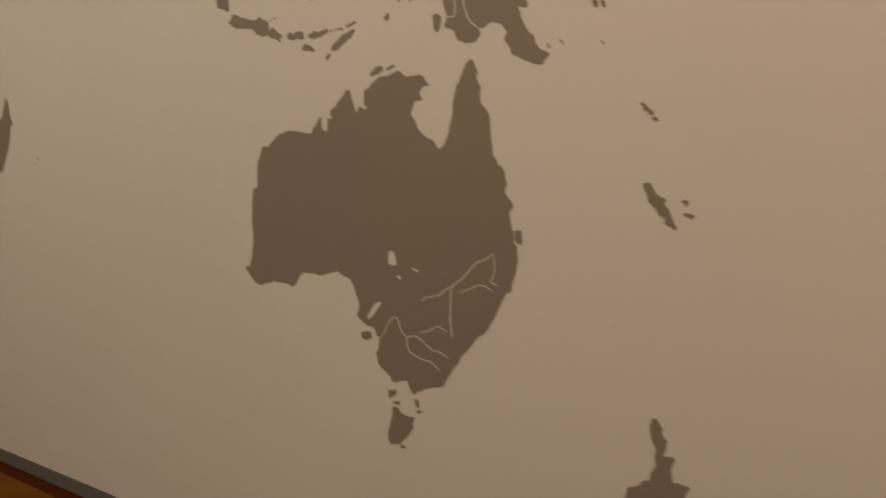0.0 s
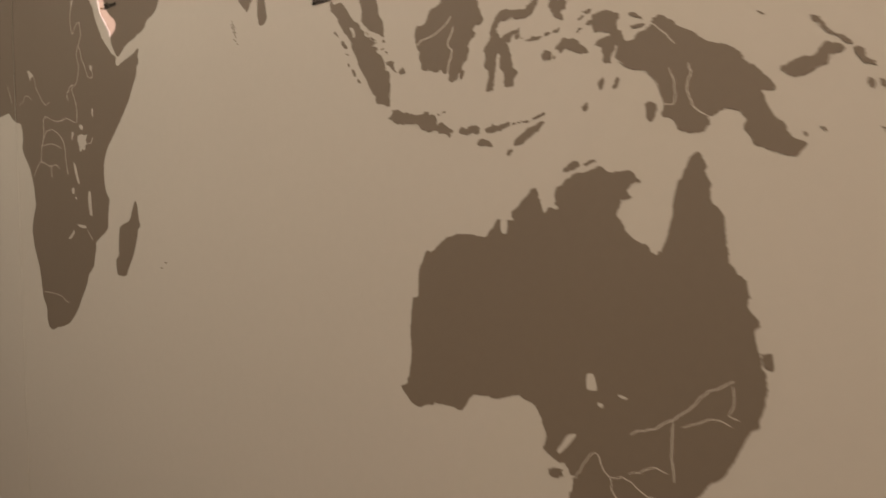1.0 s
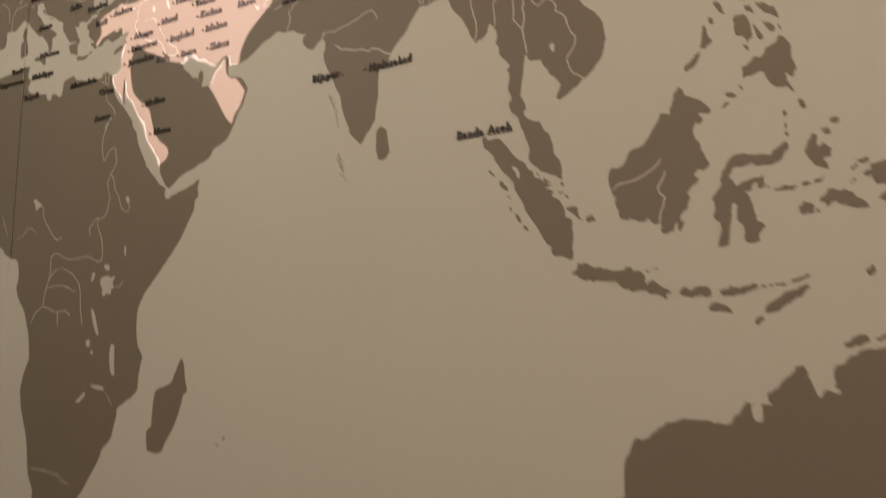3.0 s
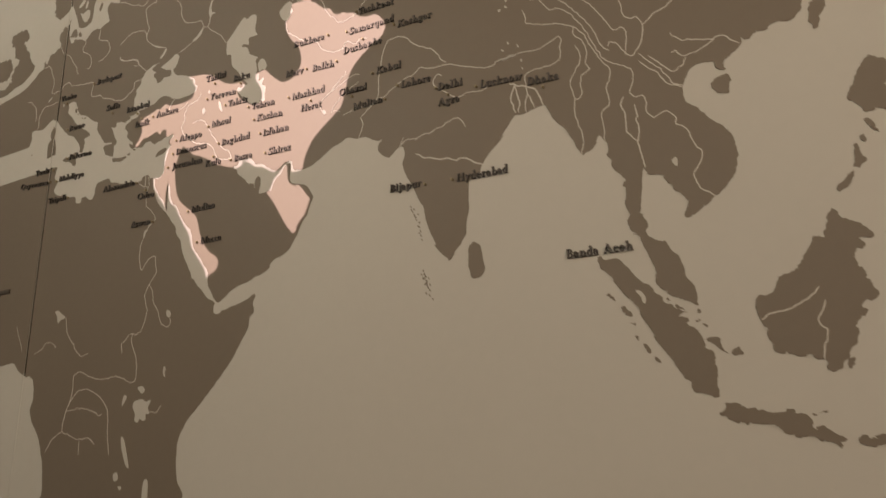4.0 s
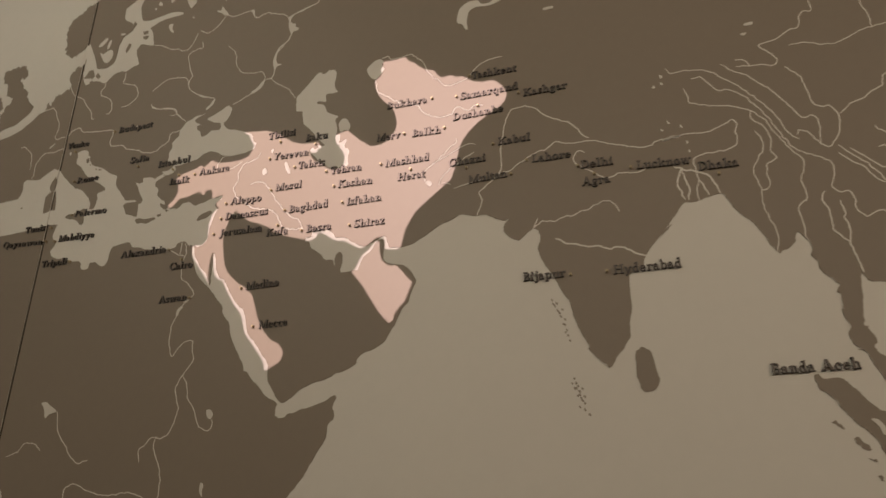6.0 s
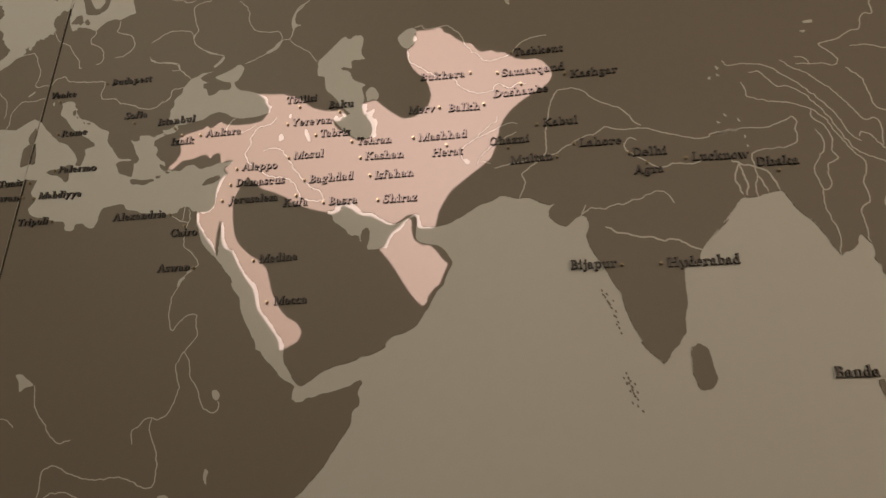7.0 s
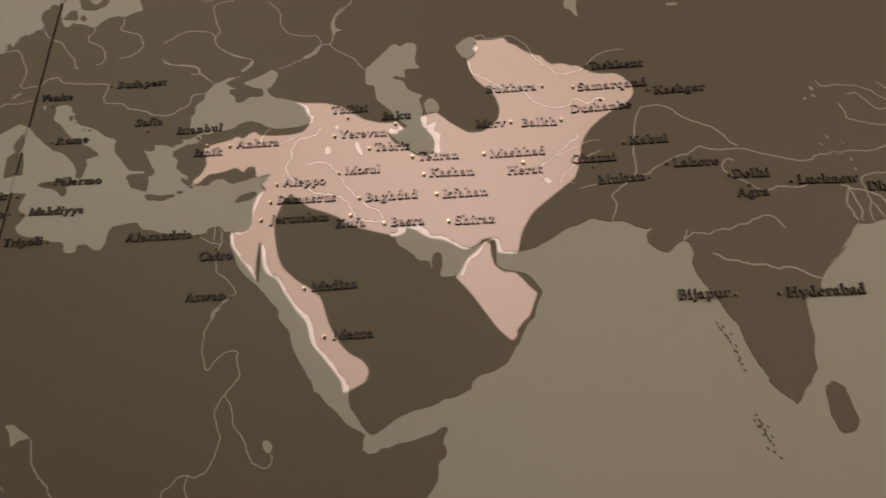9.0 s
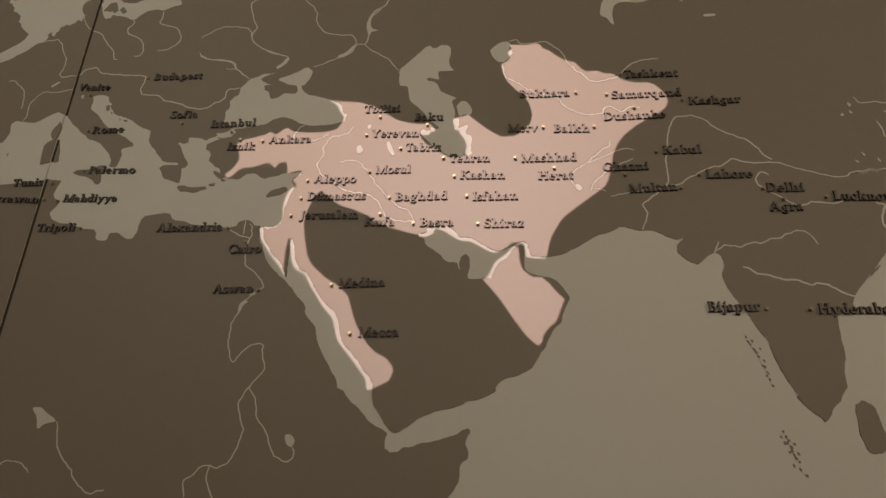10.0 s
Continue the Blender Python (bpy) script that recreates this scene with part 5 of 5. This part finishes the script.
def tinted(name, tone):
    """Clear dimming sheet that lets a share of the lamp's light through."""
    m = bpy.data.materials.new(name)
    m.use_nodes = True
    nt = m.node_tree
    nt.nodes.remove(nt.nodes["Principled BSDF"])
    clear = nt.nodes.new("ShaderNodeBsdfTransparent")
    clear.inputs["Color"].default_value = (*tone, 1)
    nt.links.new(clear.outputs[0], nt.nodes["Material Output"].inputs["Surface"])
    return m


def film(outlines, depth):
    """Added unseen sheets before the lamp that dim the beam, one for each outline on the wall."""
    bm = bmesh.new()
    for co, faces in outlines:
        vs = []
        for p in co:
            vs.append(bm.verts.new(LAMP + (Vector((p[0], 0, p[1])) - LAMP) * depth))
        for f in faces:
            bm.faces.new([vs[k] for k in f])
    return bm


def in_beam(pts):
    return any(-0.2 < p.x < 0.95 and 2.0 < p.y < 2.95 for p in pts)


# added dimmer: takes light off the beam wherever it falls on water
ground = [eased(pairs(numbers)) for key, numbers in OUTLINE.items() if key.startswith("continent ")]
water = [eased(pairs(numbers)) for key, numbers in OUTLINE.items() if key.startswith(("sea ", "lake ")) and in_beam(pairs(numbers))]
lit = [eased(pairs(numbers)) for numbers in REALM]
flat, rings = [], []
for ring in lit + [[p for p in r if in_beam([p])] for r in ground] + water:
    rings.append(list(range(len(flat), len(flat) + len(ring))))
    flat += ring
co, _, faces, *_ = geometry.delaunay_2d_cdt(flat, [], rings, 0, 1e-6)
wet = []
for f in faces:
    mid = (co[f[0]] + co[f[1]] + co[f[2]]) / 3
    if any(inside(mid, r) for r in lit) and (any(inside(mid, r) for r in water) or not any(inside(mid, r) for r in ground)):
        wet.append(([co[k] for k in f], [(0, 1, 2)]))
part("water_film", film(wet, NEAR * 0.97), tinted("water_beam_dimming", (0.53, 0.53, 0.55)), projector, "added unseen sheet dimming the beam over water")
# the same added dimming along the rivers, slightly stronger
lines = []
for key, numbers in OUTLINE.items():
    if key.startswith("river ") and in_beam(pairs(numbers)):
        tmp = ribbon(pairs(numbers), 0.0042, 0.0, 0.0)
        tmp.verts.index_update()
        co = [(v.co.x, v.co.z) for v in tmp.verts]
        lines.append((co, [[v.index for v in f.verts] for f in tmp.faces if abs(f.normal.y) > 0.5]))
        tmp.free()
part("river_film", film(lines, NEAR * 0.94), tinted("river_beam_dimming", (0.46, 0.46, 0.48)), projector, "added unseen sheet dimming the beam over rivers")
cx, cz = centre
back_y = LAMP.y - 0.06
case = bmesh.new()
for x0, z0, x1, z1 in ((-0.18, -0.18, -0.17, 0.18), (0.17, -0.18, 0.18, 0.18), (-0.17, -0.18, 0.17, -0.17), (-0.17, 0.17, 0.17, 0.18)):
    side = box(cx + x0, back_y, cz + z0, cx + x1, PLATE_Y + 0.004, cz + z1)
    me = bpy.data.meshes.new("tmp")
    side.to_mesh(me)
    side.free()
    case.from_mesh(me)
    bpy.data.meshes.remove(me)
part("case", case, BLACK_METAL, projector)
part("back_plate", box(cx - 0.18, back_y - 0.01, cz - 0.18, cx + 0.18, back_y, cz + 0.18), BLACK_METAL, projector)
part("hanger", box(cx - 0.02, LAMP.y + 0.02, cz + 0.18, cx + 0.02, LAMP.y + 0.06, TOP), BLACK_METAL, projector)

# ---- city names and pins ----
CAP = 0.0195
STEM, HAIR = 0.165, 0.075
FONT = {}


def stem(x, y0, y1, w=STEM):
    return [Vector((x - w / 2, y0)), Vector((x + w / 2, y0)), Vector((x + w / 2, y1)), Vector((x - w / 2, y1))]


def slant(x0, y0, x1, y1, w=STEM):
    return [Vector((x0 - w / 2, y0)), Vector((x0 + w / 2, y0)), Vector((x1 + w / 2, y1)), Vector((x1 - w / 2, y1))]


def bar_across(x0, x1, y, h=HAIR):
    return [Vector((x0, y - h / 2)), Vector((x1, y - h / 2)), Vector((x1, y + h / 2)), Vector((x0, y + h / 2))]


def foot(x, y=0.0, r=0.15):
    """A bracketed serif that stands on y."""
    return [Vector((x - r, y)), Vector((x + r, y)), Vector((x + r, y + 0.05)), Vector((x + 0.09, y + 0.10)), Vector((x - 0.09, y + 0.10)), Vector((x - r, y + 0.05))]


def head(x, y=1.0, r=0.15):
    """A bracketed serif that hangs under y."""
    return [Vector((p.x, 2 * y - p.y)) for p in foot(x, y, r)][::-1]


def flag(x, y):
    """The slanted serif on top of a small stem."""
    return [Vector((x, y - 0.10)), Vector((x, y)), Vector((x - 0.20, y - 0.06)), Vector((x - 0.20, y - 0.10))]


def bow(cx, cy, rx, ry, a0, a1, w=STEM, thin=HAIR):
    """An arc, heavy at its sides and thin above and below."""
    n = max(4, int(abs(a1 - a0) / 18))
    turn = [radians(a0 + (a1 - a0) * k / n) for k in range(n + 1)]
    outer = [Vector((cx + rx * math.cos(a), cy + ry * math.sin(a))) for a in turn]
    inner = [Vector((cx + (rx - w) * math.cos(a), cy + (ry - thin) * math.sin(a))) for a in turn]
    return outer + inner[::-1]


def blob(x, y, r=0.10):
    return [Vector((x + r * math.cos(radians(30 * k)), y + r * math.sin(radians(30 * k)))) for k in range(12)]


def ring_bow(cx, cy, rx, ry, w=STEM):
    return [bow(cx, cy, rx, ry, -90, 90, w), bow(cx, cy, rx, ry, 90, 270, w)]


XH, UP, LOW = 0.66, 1.06, -0.30
FONT["A"] = [slant(0.12, 0, 0.44, 1.02, 0.09), slant(0.80, 0, 0.44, 1.02, 0.20), bar_across(0.22, 0.66, 0.33), foot(0.12), foot(0.80, r=0.17)]
FONT["B"] = [stem(0.20, 0, 1), bow(0.32, 0.755, 0.33, 0.245, -90, 90), bow(0.32, 0.27, 0.40, 0.27, -90, 90), bar_across(0.2, 0.33, 0.9625), bar_across(0.2, 0.33, 0.52), bar_across(0.2, 0.33, 0.0375), bar_across(0.03, 0.2, 0.965, 0.06), bar_across(0.03, 0.2, 0.03, 0.06)]
FONT["C"] = [bow(0.50, 0.5, 0.46, 0.52, 48, 312), stem(0.83, 0.68, 1.0, 0.07), stem(0.83, 0.06, 0.26, 0.06)]
FONT["D"] = [stem(0.20, 0, 1), bow(0.34, 0.5, 0.52, 0.5, -90, 90), bar_across(0.03, 0.36, 0.9625), bar_across(0.03, 0.36, 0.0375)]
FONT["G"] = [bow(0.50, 0.5, 0.46, 0.52, 48, 318), stem(0.80, 0.70, 1.0, 0.07), stem(0.82, 0.05, 0.42), head(0.82, 0.46, 0.16)]
FONT["H"] = [stem(0.20, 0, 1), stem(0.80, 0, 1), bar_across(0.2, 0.8, 0.52), foot(0.2, r=0.18), foot(0.8, r=0.18), head(0.2, r=0.18), head(0.8, r=0.18)]
FONT["I"] = [stem(0.20, 0, 1), foot(0.2, r=0.18), head(0.2, r=0.18)]
FONT["J"] = [stem(0.28, -0.02, 1), head(0.28, r=0.18), bow(0.08, 0.0, 0.28, 0.26, -100, 0), blob(0.03, -0.18)]
FONT["K"] = [stem(0.20, 0, 1), slant(0.28, 0.44, 0.74, 1.0, 0.09), slant(0.80, 0, 0.40, 0.60, 0.20), foot(0.2, r=0.18), head(0.2, r=0.18), foot(0.80, r=0.18), head(0.74, r=0.15)]
FONT["L"] = [stem(0.20, 0, 1), foot(0.2, r=0.18), head(0.2, r=0.18), bar_across(0.2, 0.72, 0.0375), slant(0.66, 0.0, 0.72, 0.28, 0.07)]
FONT["M"] = [stem(0.14, 0, 1, 0.08), stem(0.98, 0, 1), slant(0.56, 0, 0.18, 1, 0.19), slant(0.56, 0, 0.95, 1, 0.09), foot(0.14), foot(0.98, r=0.18), head(0.12, r=0.13), head(1.0, r=0.15)]
FONT["P"] = [stem(0.20, 0, 1), bow(0.34, 0.73, 0.36, 0.27, -90, 90), bar_across(0.03, 0.36, 0.9625), bar_across(0.2, 0.36, 0.4975), foot(0.2, r=0.18)]
FONT["Q"] = ring_bow(0.5, 0.5, 0.46, 0.52) + [slant(0.86, -0.26, 0.46, 0.06, 0.20)]
FONT["R"] = [stem(0.20, 0, 1), bow(0.34, 0.74, 0.34, 0.26, -90, 90), bar_across(0.03, 0.36, 0.9625), bar_across(0.2, 0.36, 0.5175), slant(0.78, 0, 0.42, 0.52, 0.20), foot(0.2, r=0.18), foot(0.80, r=0.14)]
FONT["S"] = [bow(0.34, 0.745, 0.28, 0.275, 35, 270, 0.15), bow(0.34, 0.25, 0.31, 0.27, -145, 90, 0.16), stem(0.58, 0.72, 1.0, 0.06), stem(0.06, 0.0, 0.28, 0.06)]
FONT["T"] = [stem(0.42, 0, 1), bar_across(0.04, 0.80, 0.96), foot(0.42, r=0.19), slant(0.05, 0.72, 0.09, 0.98, 0.07), slant(0.80, 0.72, 0.76, 0.98, 0.07)]
FONT["V"] = [slant(0.44, -0.02, 0.12, 1, 0.20), slant(0.44, -0.02, 0.80, 1, 0.09), head(0.12, r=0.17), head(0.80)]
FONT["Y"] = [stem(0.42, 0, 0.5), slant(0.42, 0.42, 0.12, 1, 0.19), slant(0.42, 0.42, 0.76, 1, 0.09), foot(0.42, r=0.18), head(0.12, r=0.16), head(0.76, r=0.14)]
FONT["a"] = [stem(0.42, 0.04, 0.46, 0.15), bow(0.26, 0.44, 0.235, 0.23, 0, 160, 0.15), blob(0.10, 0.49, 0.08), bow(0.24, 0.20, 0.20, 0.21, 60, 300, 0.14), slant(0.56, 0.02, 0.42, 0.14, 0.10)]
FONT["b"] = [stem(0.16, 0.02, UP), flag(0.16, UP), bow(0.34, 0.32, 0.30, 0.34, -150, 150)]
FONT["c"] = [bow(0.34, 0.32, 0.31, 0.34, 50, 315), blob(0.51, 0.52, 0.085)]
FONT["d"] = [stem(0.50, 0, UP), flag(0.46, UP), bow(0.33, 0.32, 0.30, 0.34, 30, 330), bar_across(0.5, 0.66, 0.03, 0.06)]
FONT["e"] = [bow(0.34, 0.32, 0.31, 0.34, 0, 320), bar_across(0.10, 0.63, 0.36)]
FONT["f"] = [stem(0.20, 0, 0.84), bow(0.38, 0.82, 0.265, 0.25, 40, 180), blob(0.52, 0.96, 0.08), bar_across(0.02, 0.42, XH - 0.04), foot(0.20, r=0.17)]
FONT["g"] = [bow(0.30, 0.42, 0.25, 0.24, -90, 90, 0.13), bow(0.30, 0.42, 0.25, 0.24, 90, 270, 0.13), bow(0.30, -0.12, 0.30, 0.19, -90, 90, 0.12), bow(0.30, -0.12, 0.28, 0.19, 90, 270, 0.12), slant(0.22, 0.06, 0.14, 0.22, 0.10), bar_across(0.16, 0.40, 0.06, 0.12), bar_across(0.46, 0.64, 0.60, 0.09)]
FONT["h"] = [stem(0.16, 0, UP), flag(0.14, UP), bow(0.36, 0.38, 0.255, 0.28, 0, 150), stem(0.535, 0, 0.40), foot(0.16, r=0.16), foot(0.535, r=0.16)]
FONT["i"] = [stem(0.18, 0, XH), flag(0.16, XH), foot(0.18, r=0.17), blob(0.17, 0.90, 0.105)]
FONT["j"] = [stem(0.22, -0.05, XH), flag(0.20, XH), bow(0.06, -0.06, 0.245, 0.24, -100, 0), blob(0.02, -0.22, 0.085), blob(0.21, 0.90, 0.105)]
FONT["k"] = [stem(0.16, 0, UP), flag(0.14, UP), slant(0.22, 0.26, 0.54, 0.66, 0.08), slant(0.58, 0, 0.32, 0.40, 0.18), foot(0.16, r=0.16), foot(0.58, r=0.15), head(0.53, XH, 0.13)]
FONT["l"] = [stem(0.18, 0, UP), flag(0.16, UP), foot(0.18, r=0.17)]
FONT["m"] = [stem(0.16, 0, XH), flag(0.14, XH), bow(0.34, 0.38, 0.245, 0.28, 0, 150), stem(0.505, 0, 0.40), bow(0.68, 0.38, 0.255, 0.28, 0, 150), stem(0.855, 0, 0.40), foot(0.16, r=0.15), foot(0.505, r=0.14), foot(0.855, r=0.15)]
FONT["n"] = [stem(0.16, 0, XH), flag(0.14, XH), bow(0.36, 0.38, 0.255, 0.28, 0, 150), stem(0.535, 0, 0.40), foot(0.16, r=0.16), foot(0.535, r=0.16)]
FONT["o"] = ring_bow(0.35, 0.32, 0.32, 0.35)
FONT["p"] = [stem(0.16, LOW, XH), flag(0.14, XH), bow(0.36, 0.32, 0.30, 0.34, -150, 150), foot(0.16, LOW, 0.17)]
FONT["q"] = [stem(0.50, LOW, XH), bow(0.33, 0.32, 0.30, 0.34, 30, 330), foot(0.50, LOW, 0.17)]
FONT["r"] = [stem(0.16, 0, XH), flag(0.14, XH), bow(0.36, 0.40, 0.24, 0.25, 60, 150, 0.12), blob(0.46, 0.56, 0.085), foot(0.16, r=0.17)]
FONT["s"] = [bow(0.26, 0.485, 0.20, 0.185, 35, 270, 0.12, 0.07), bow(0.26, 0.175, 0.22, 0.185, -145, 90, 0.13, 0.07), stem(0.43, 0.46, 0.66, 0.05), stem(0.06, 0.0, 0.20, 0.05)]
FONT["t"] = [stem(0.20, 0.10, 0.84), bow(0.34, 0.16, 0.225, 0.18, 180, 310), bar_across(0.02, 0.44, XH - 0.04)]
FONT["u"] = [stem(0.16, 0.22, XH), flag(0.14, XH), bow(0.34, 0.24, 0.265, 0.26, 180, 330), stem(0.55, 0, XH), flag(0.53, XH), bar_across(0.55, 0.71, 0.03, 0.06)]
FONT["v"] = [slant(0.32, -0.02, 0.10, XH, 0.18), slant(0.32, -0.02, 0.56, XH, 0.08), head(0.10, XH, 0.14), head(0.56, XH, 0.12)]
FONT["w"] = [slant(0.30, -0.02, 0.10, XH, 0.17), slant(0.30, -0.02, 0.50, XH, 0.08), slant(0.68, -0.02, 0.48, XH, 0.17), slant(0.68, -0.02, 0.90, XH, 0.08), head(0.10, XH, 0.14), head(0.48, XH, 0.12), head(0.90, XH, 0.12)]
FONT["x"] = [slant(0.54, 0, 0.12, XH, 0.18), slant(0.10, 0, 0.52, XH, 0.08), foot(0.10, 0.0, 0.12), foot(0.54, 0.0, 0.14), head(0.12, XH, 0.14), head(0.52, XH, 0.12)]
FONT["y"] = [slant(0.34, 0.0, 0.10, XH, 0.18), slant(0.20, LOW, 0.58, XH, 0.08), head(0.10, XH, 0.14), head(0.58, XH, 0.12), blob(0.16, LOW + 0.05, 0.08)]
FONT["z"] = [bar_across(0.06, 0.54, 0.0375), bar_across(0.06, 0.54, XH - 0.0375), slant(0.13, 0.0, 0.47, XH, 0.17), stem(0.55, 0.0, 0.20, 0.06), stem(0.06, XH - 0.18, XH, 0.06)]
GLYPH = {}
CLOSER = {"r": -0.05, "T": -0.10, "V": -0.10, "K": -0.04, "f": -0.10, "L": -0.04, "P": -0.06, "A": -0.02}
DEEP = 0.0060


def glyph(ch):
    """The mesh of one raised letter, with its width; base line at z = 0, standing on the wall."""
    if ch not in GLYPH:
        strokes = FONT[ch]
        points, loops = [], []
        for s in strokes:
            loops.append(list(range(len(points), len(points) + len(s))))
            points += s
        co, _, faces, *_ = geometry.delaunay_2d_cdt(points, [], loops, 0, 1e-4)
        bm = bmesh.new()
        x0 = min(p.x for p in points)
        wide = (max(p.x for p in points) - x0) * CAP
        vs = [bm.verts.new(((p[0] - x0) * CAP, p[1] * CAP, 0)) for p in co]
        for f in faces:
            a, b, c = (co[k] for k in f)
            if any(inside((a + b + c) / 3, s) for s in strokes):
                bm.faces.new([vs[k] for k in (f if (b - a).cross(c - a) > 0 else f[::-1])])
        bmesh.ops.delete(bm, geom=[v for v in bm.verts if not v.link_faces], context="VERTS")
        bmesh.ops.remove_doubles(bm, verts=bm.verts, dist=1e-6)
        rim = [e for e in bm.edges if e.is_boundary]
        out = bmesh.ops.extrude_edge_only(bm, edges=rim)
        bm.normal_update()
        for v in out["geom"]:
            if isinstance(v, bmesh.types.BMVert):
                v.co.z = -DEEP - 0.0002
        # sides take the near-black second material, the front face stays bronze
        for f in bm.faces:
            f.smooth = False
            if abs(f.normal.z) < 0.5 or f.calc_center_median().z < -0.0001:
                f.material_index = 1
        bmesh.ops.rotate(bm, cent=(0, 0, 0), matrix=Matrix.Rotation(radians(90), 3, "X"), verts=bm.verts)
        bmesh.ops.translate(bm, vec=(0, -DEEP, 0), verts=bm.verts)
        me = bpy.data.meshes.new("letter")
        bm.to_mesh(me)
        bm.free()
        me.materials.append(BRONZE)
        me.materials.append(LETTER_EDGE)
        GLYPH[ch] = (me, wide)
    return GLYPH[ch]


def city_name(word, x0, z0, x1, z1):
    holder = tagged(new("city_name", None), "raised dark bronze letters reading %s on the map" % word, "lettering", "city names on the map")
    at, places = 0.0, []
    for ch in word:
        if ch == " ":
            at += CAP * 0.45
            continue
        me, wide = glyph(ch)
        places.append((me, at))
        at += wide + CAP * (0.06 + CLOSER.get(ch, 0.0))
    total = at - CAP * 0.06
    run = Vector((x1 - x0, z1 - z0))
    stretch = run.length / total
    holder.location = (x0, 0, z0)
    holder.rotation_euler = (0, -math.atan2(run.y, run.x), 0)
    for me, where in places:
        ob = new("letter", me)
        ob.parent = holder
        ob.location = (where * stretch, 0, 0)
        ob.scale = (stretch, 1, 1)
    return holder


pin_bm = bmesh.new()
bmesh.ops.create_cone(pin_bm, cap_ends=True, segments=16, radius1=0.0032, radius2=0.0032, depth=0.0090)
bmesh.ops.bevel(pin_bm, geom=[e for e in pin_bm.edges if abs(e.verts[0].co.z - e.verts[1].co.z) < 1e-6 and e.verts[0].co.z > 0], offset=0.0008, segments=2, affect="EDGES")
bmesh.ops.rotate(pin_bm, cent=(0, 0, 0), matrix=Matrix.Rotation(radians(90), 3, "X"), verts=pin_bm.verts)
bmesh.ops.translate(pin_bm, vec=(0, -0.0043, 0), verts=pin_bm.verts)
first_pin = part("map_pin", pin_bm, BRASS)
tagged(first_pin, "small round brass pin in the map beside a city name", "pin", "city pins on the map")
pin_used = False
for word, x0, z0, x1, z1, px, pz in CITIES:
    city_name(word, x0 / 1000, z0 / 1000, x1 / 1000, z1 / 1000)
    if px or pz:
        if pin_used:
            copy_thing(first_pin, pose(px / 1000, 0, pz / 1000))
        else:
            first_pin.location, pin_used = (px / 1000, 0, pz / 1000), True

# a far name that cannot be read
bar = part("city_name", box(-0.0, -0.006, 0, 0.095, 0.0, 0.014), BRONZE)
bar.location = (FAR_NAME[0] / 1000, 0, FAR_NAME[1] / 1000)
tagged(bar, "raised dark bronze lettering too small to read on the map", "lettering", "city names on the map")

# ---- floor planks, rows along the wall ----
PLANKS = {}


def plank(length):
    """One board of the given length, bevelled all round."""
    key = round(length, 2)
    if key not in PLANKS:
        bm = box(-key / 2, -0.0695, -0.012, key / 2, 0.0695, 0.0, 0.0015)
        me = bpy.data.meshes.new("plank")
        bm.to_mesh(me)
        bm.free()
        me.materials.append(OAK)
        PLANKS[key] = me
    return PLANKS[key]


# the floor is dark red in a narrow strip next to the skirting
part("dark_red_strip", box(X0, -0.052, -0.012, X1, -0.005, 0.0, 0.001), DARK_RED, floor, "dark red strip of floor along the skirting")
for row in range(42):
    at = X0 - rng.randrange(0, 130) / 100
    while at < X1 - 0.1:
        start, end = max(at, X0), min(at + 1.5, X1)
        if end - start > 0.08:
            ob = new("plank", plank(end - start - 0.002))
            ob.parent = floor
            ob.location = ((start + end) / 2, -0.1235 - row * 0.14, 0)
        at += 1.502
rest = bmesh.new()
for row in range(42, 65):
    y = -0.1235 - row * 0.14
    made = bmesh.ops.create_cube(rest, size=1)["verts"]
    bmesh.ops.scale(rest, vec=(X1 - X0, 0.139, 0.012), verts=made)
    bmesh.ops.translate(rest, vec=((X0 + X1) / 2, y, -0.006), verts=made)
far_planks = part("planks", rest, OAK, floor)
far_planks["kind"] = "stuff"
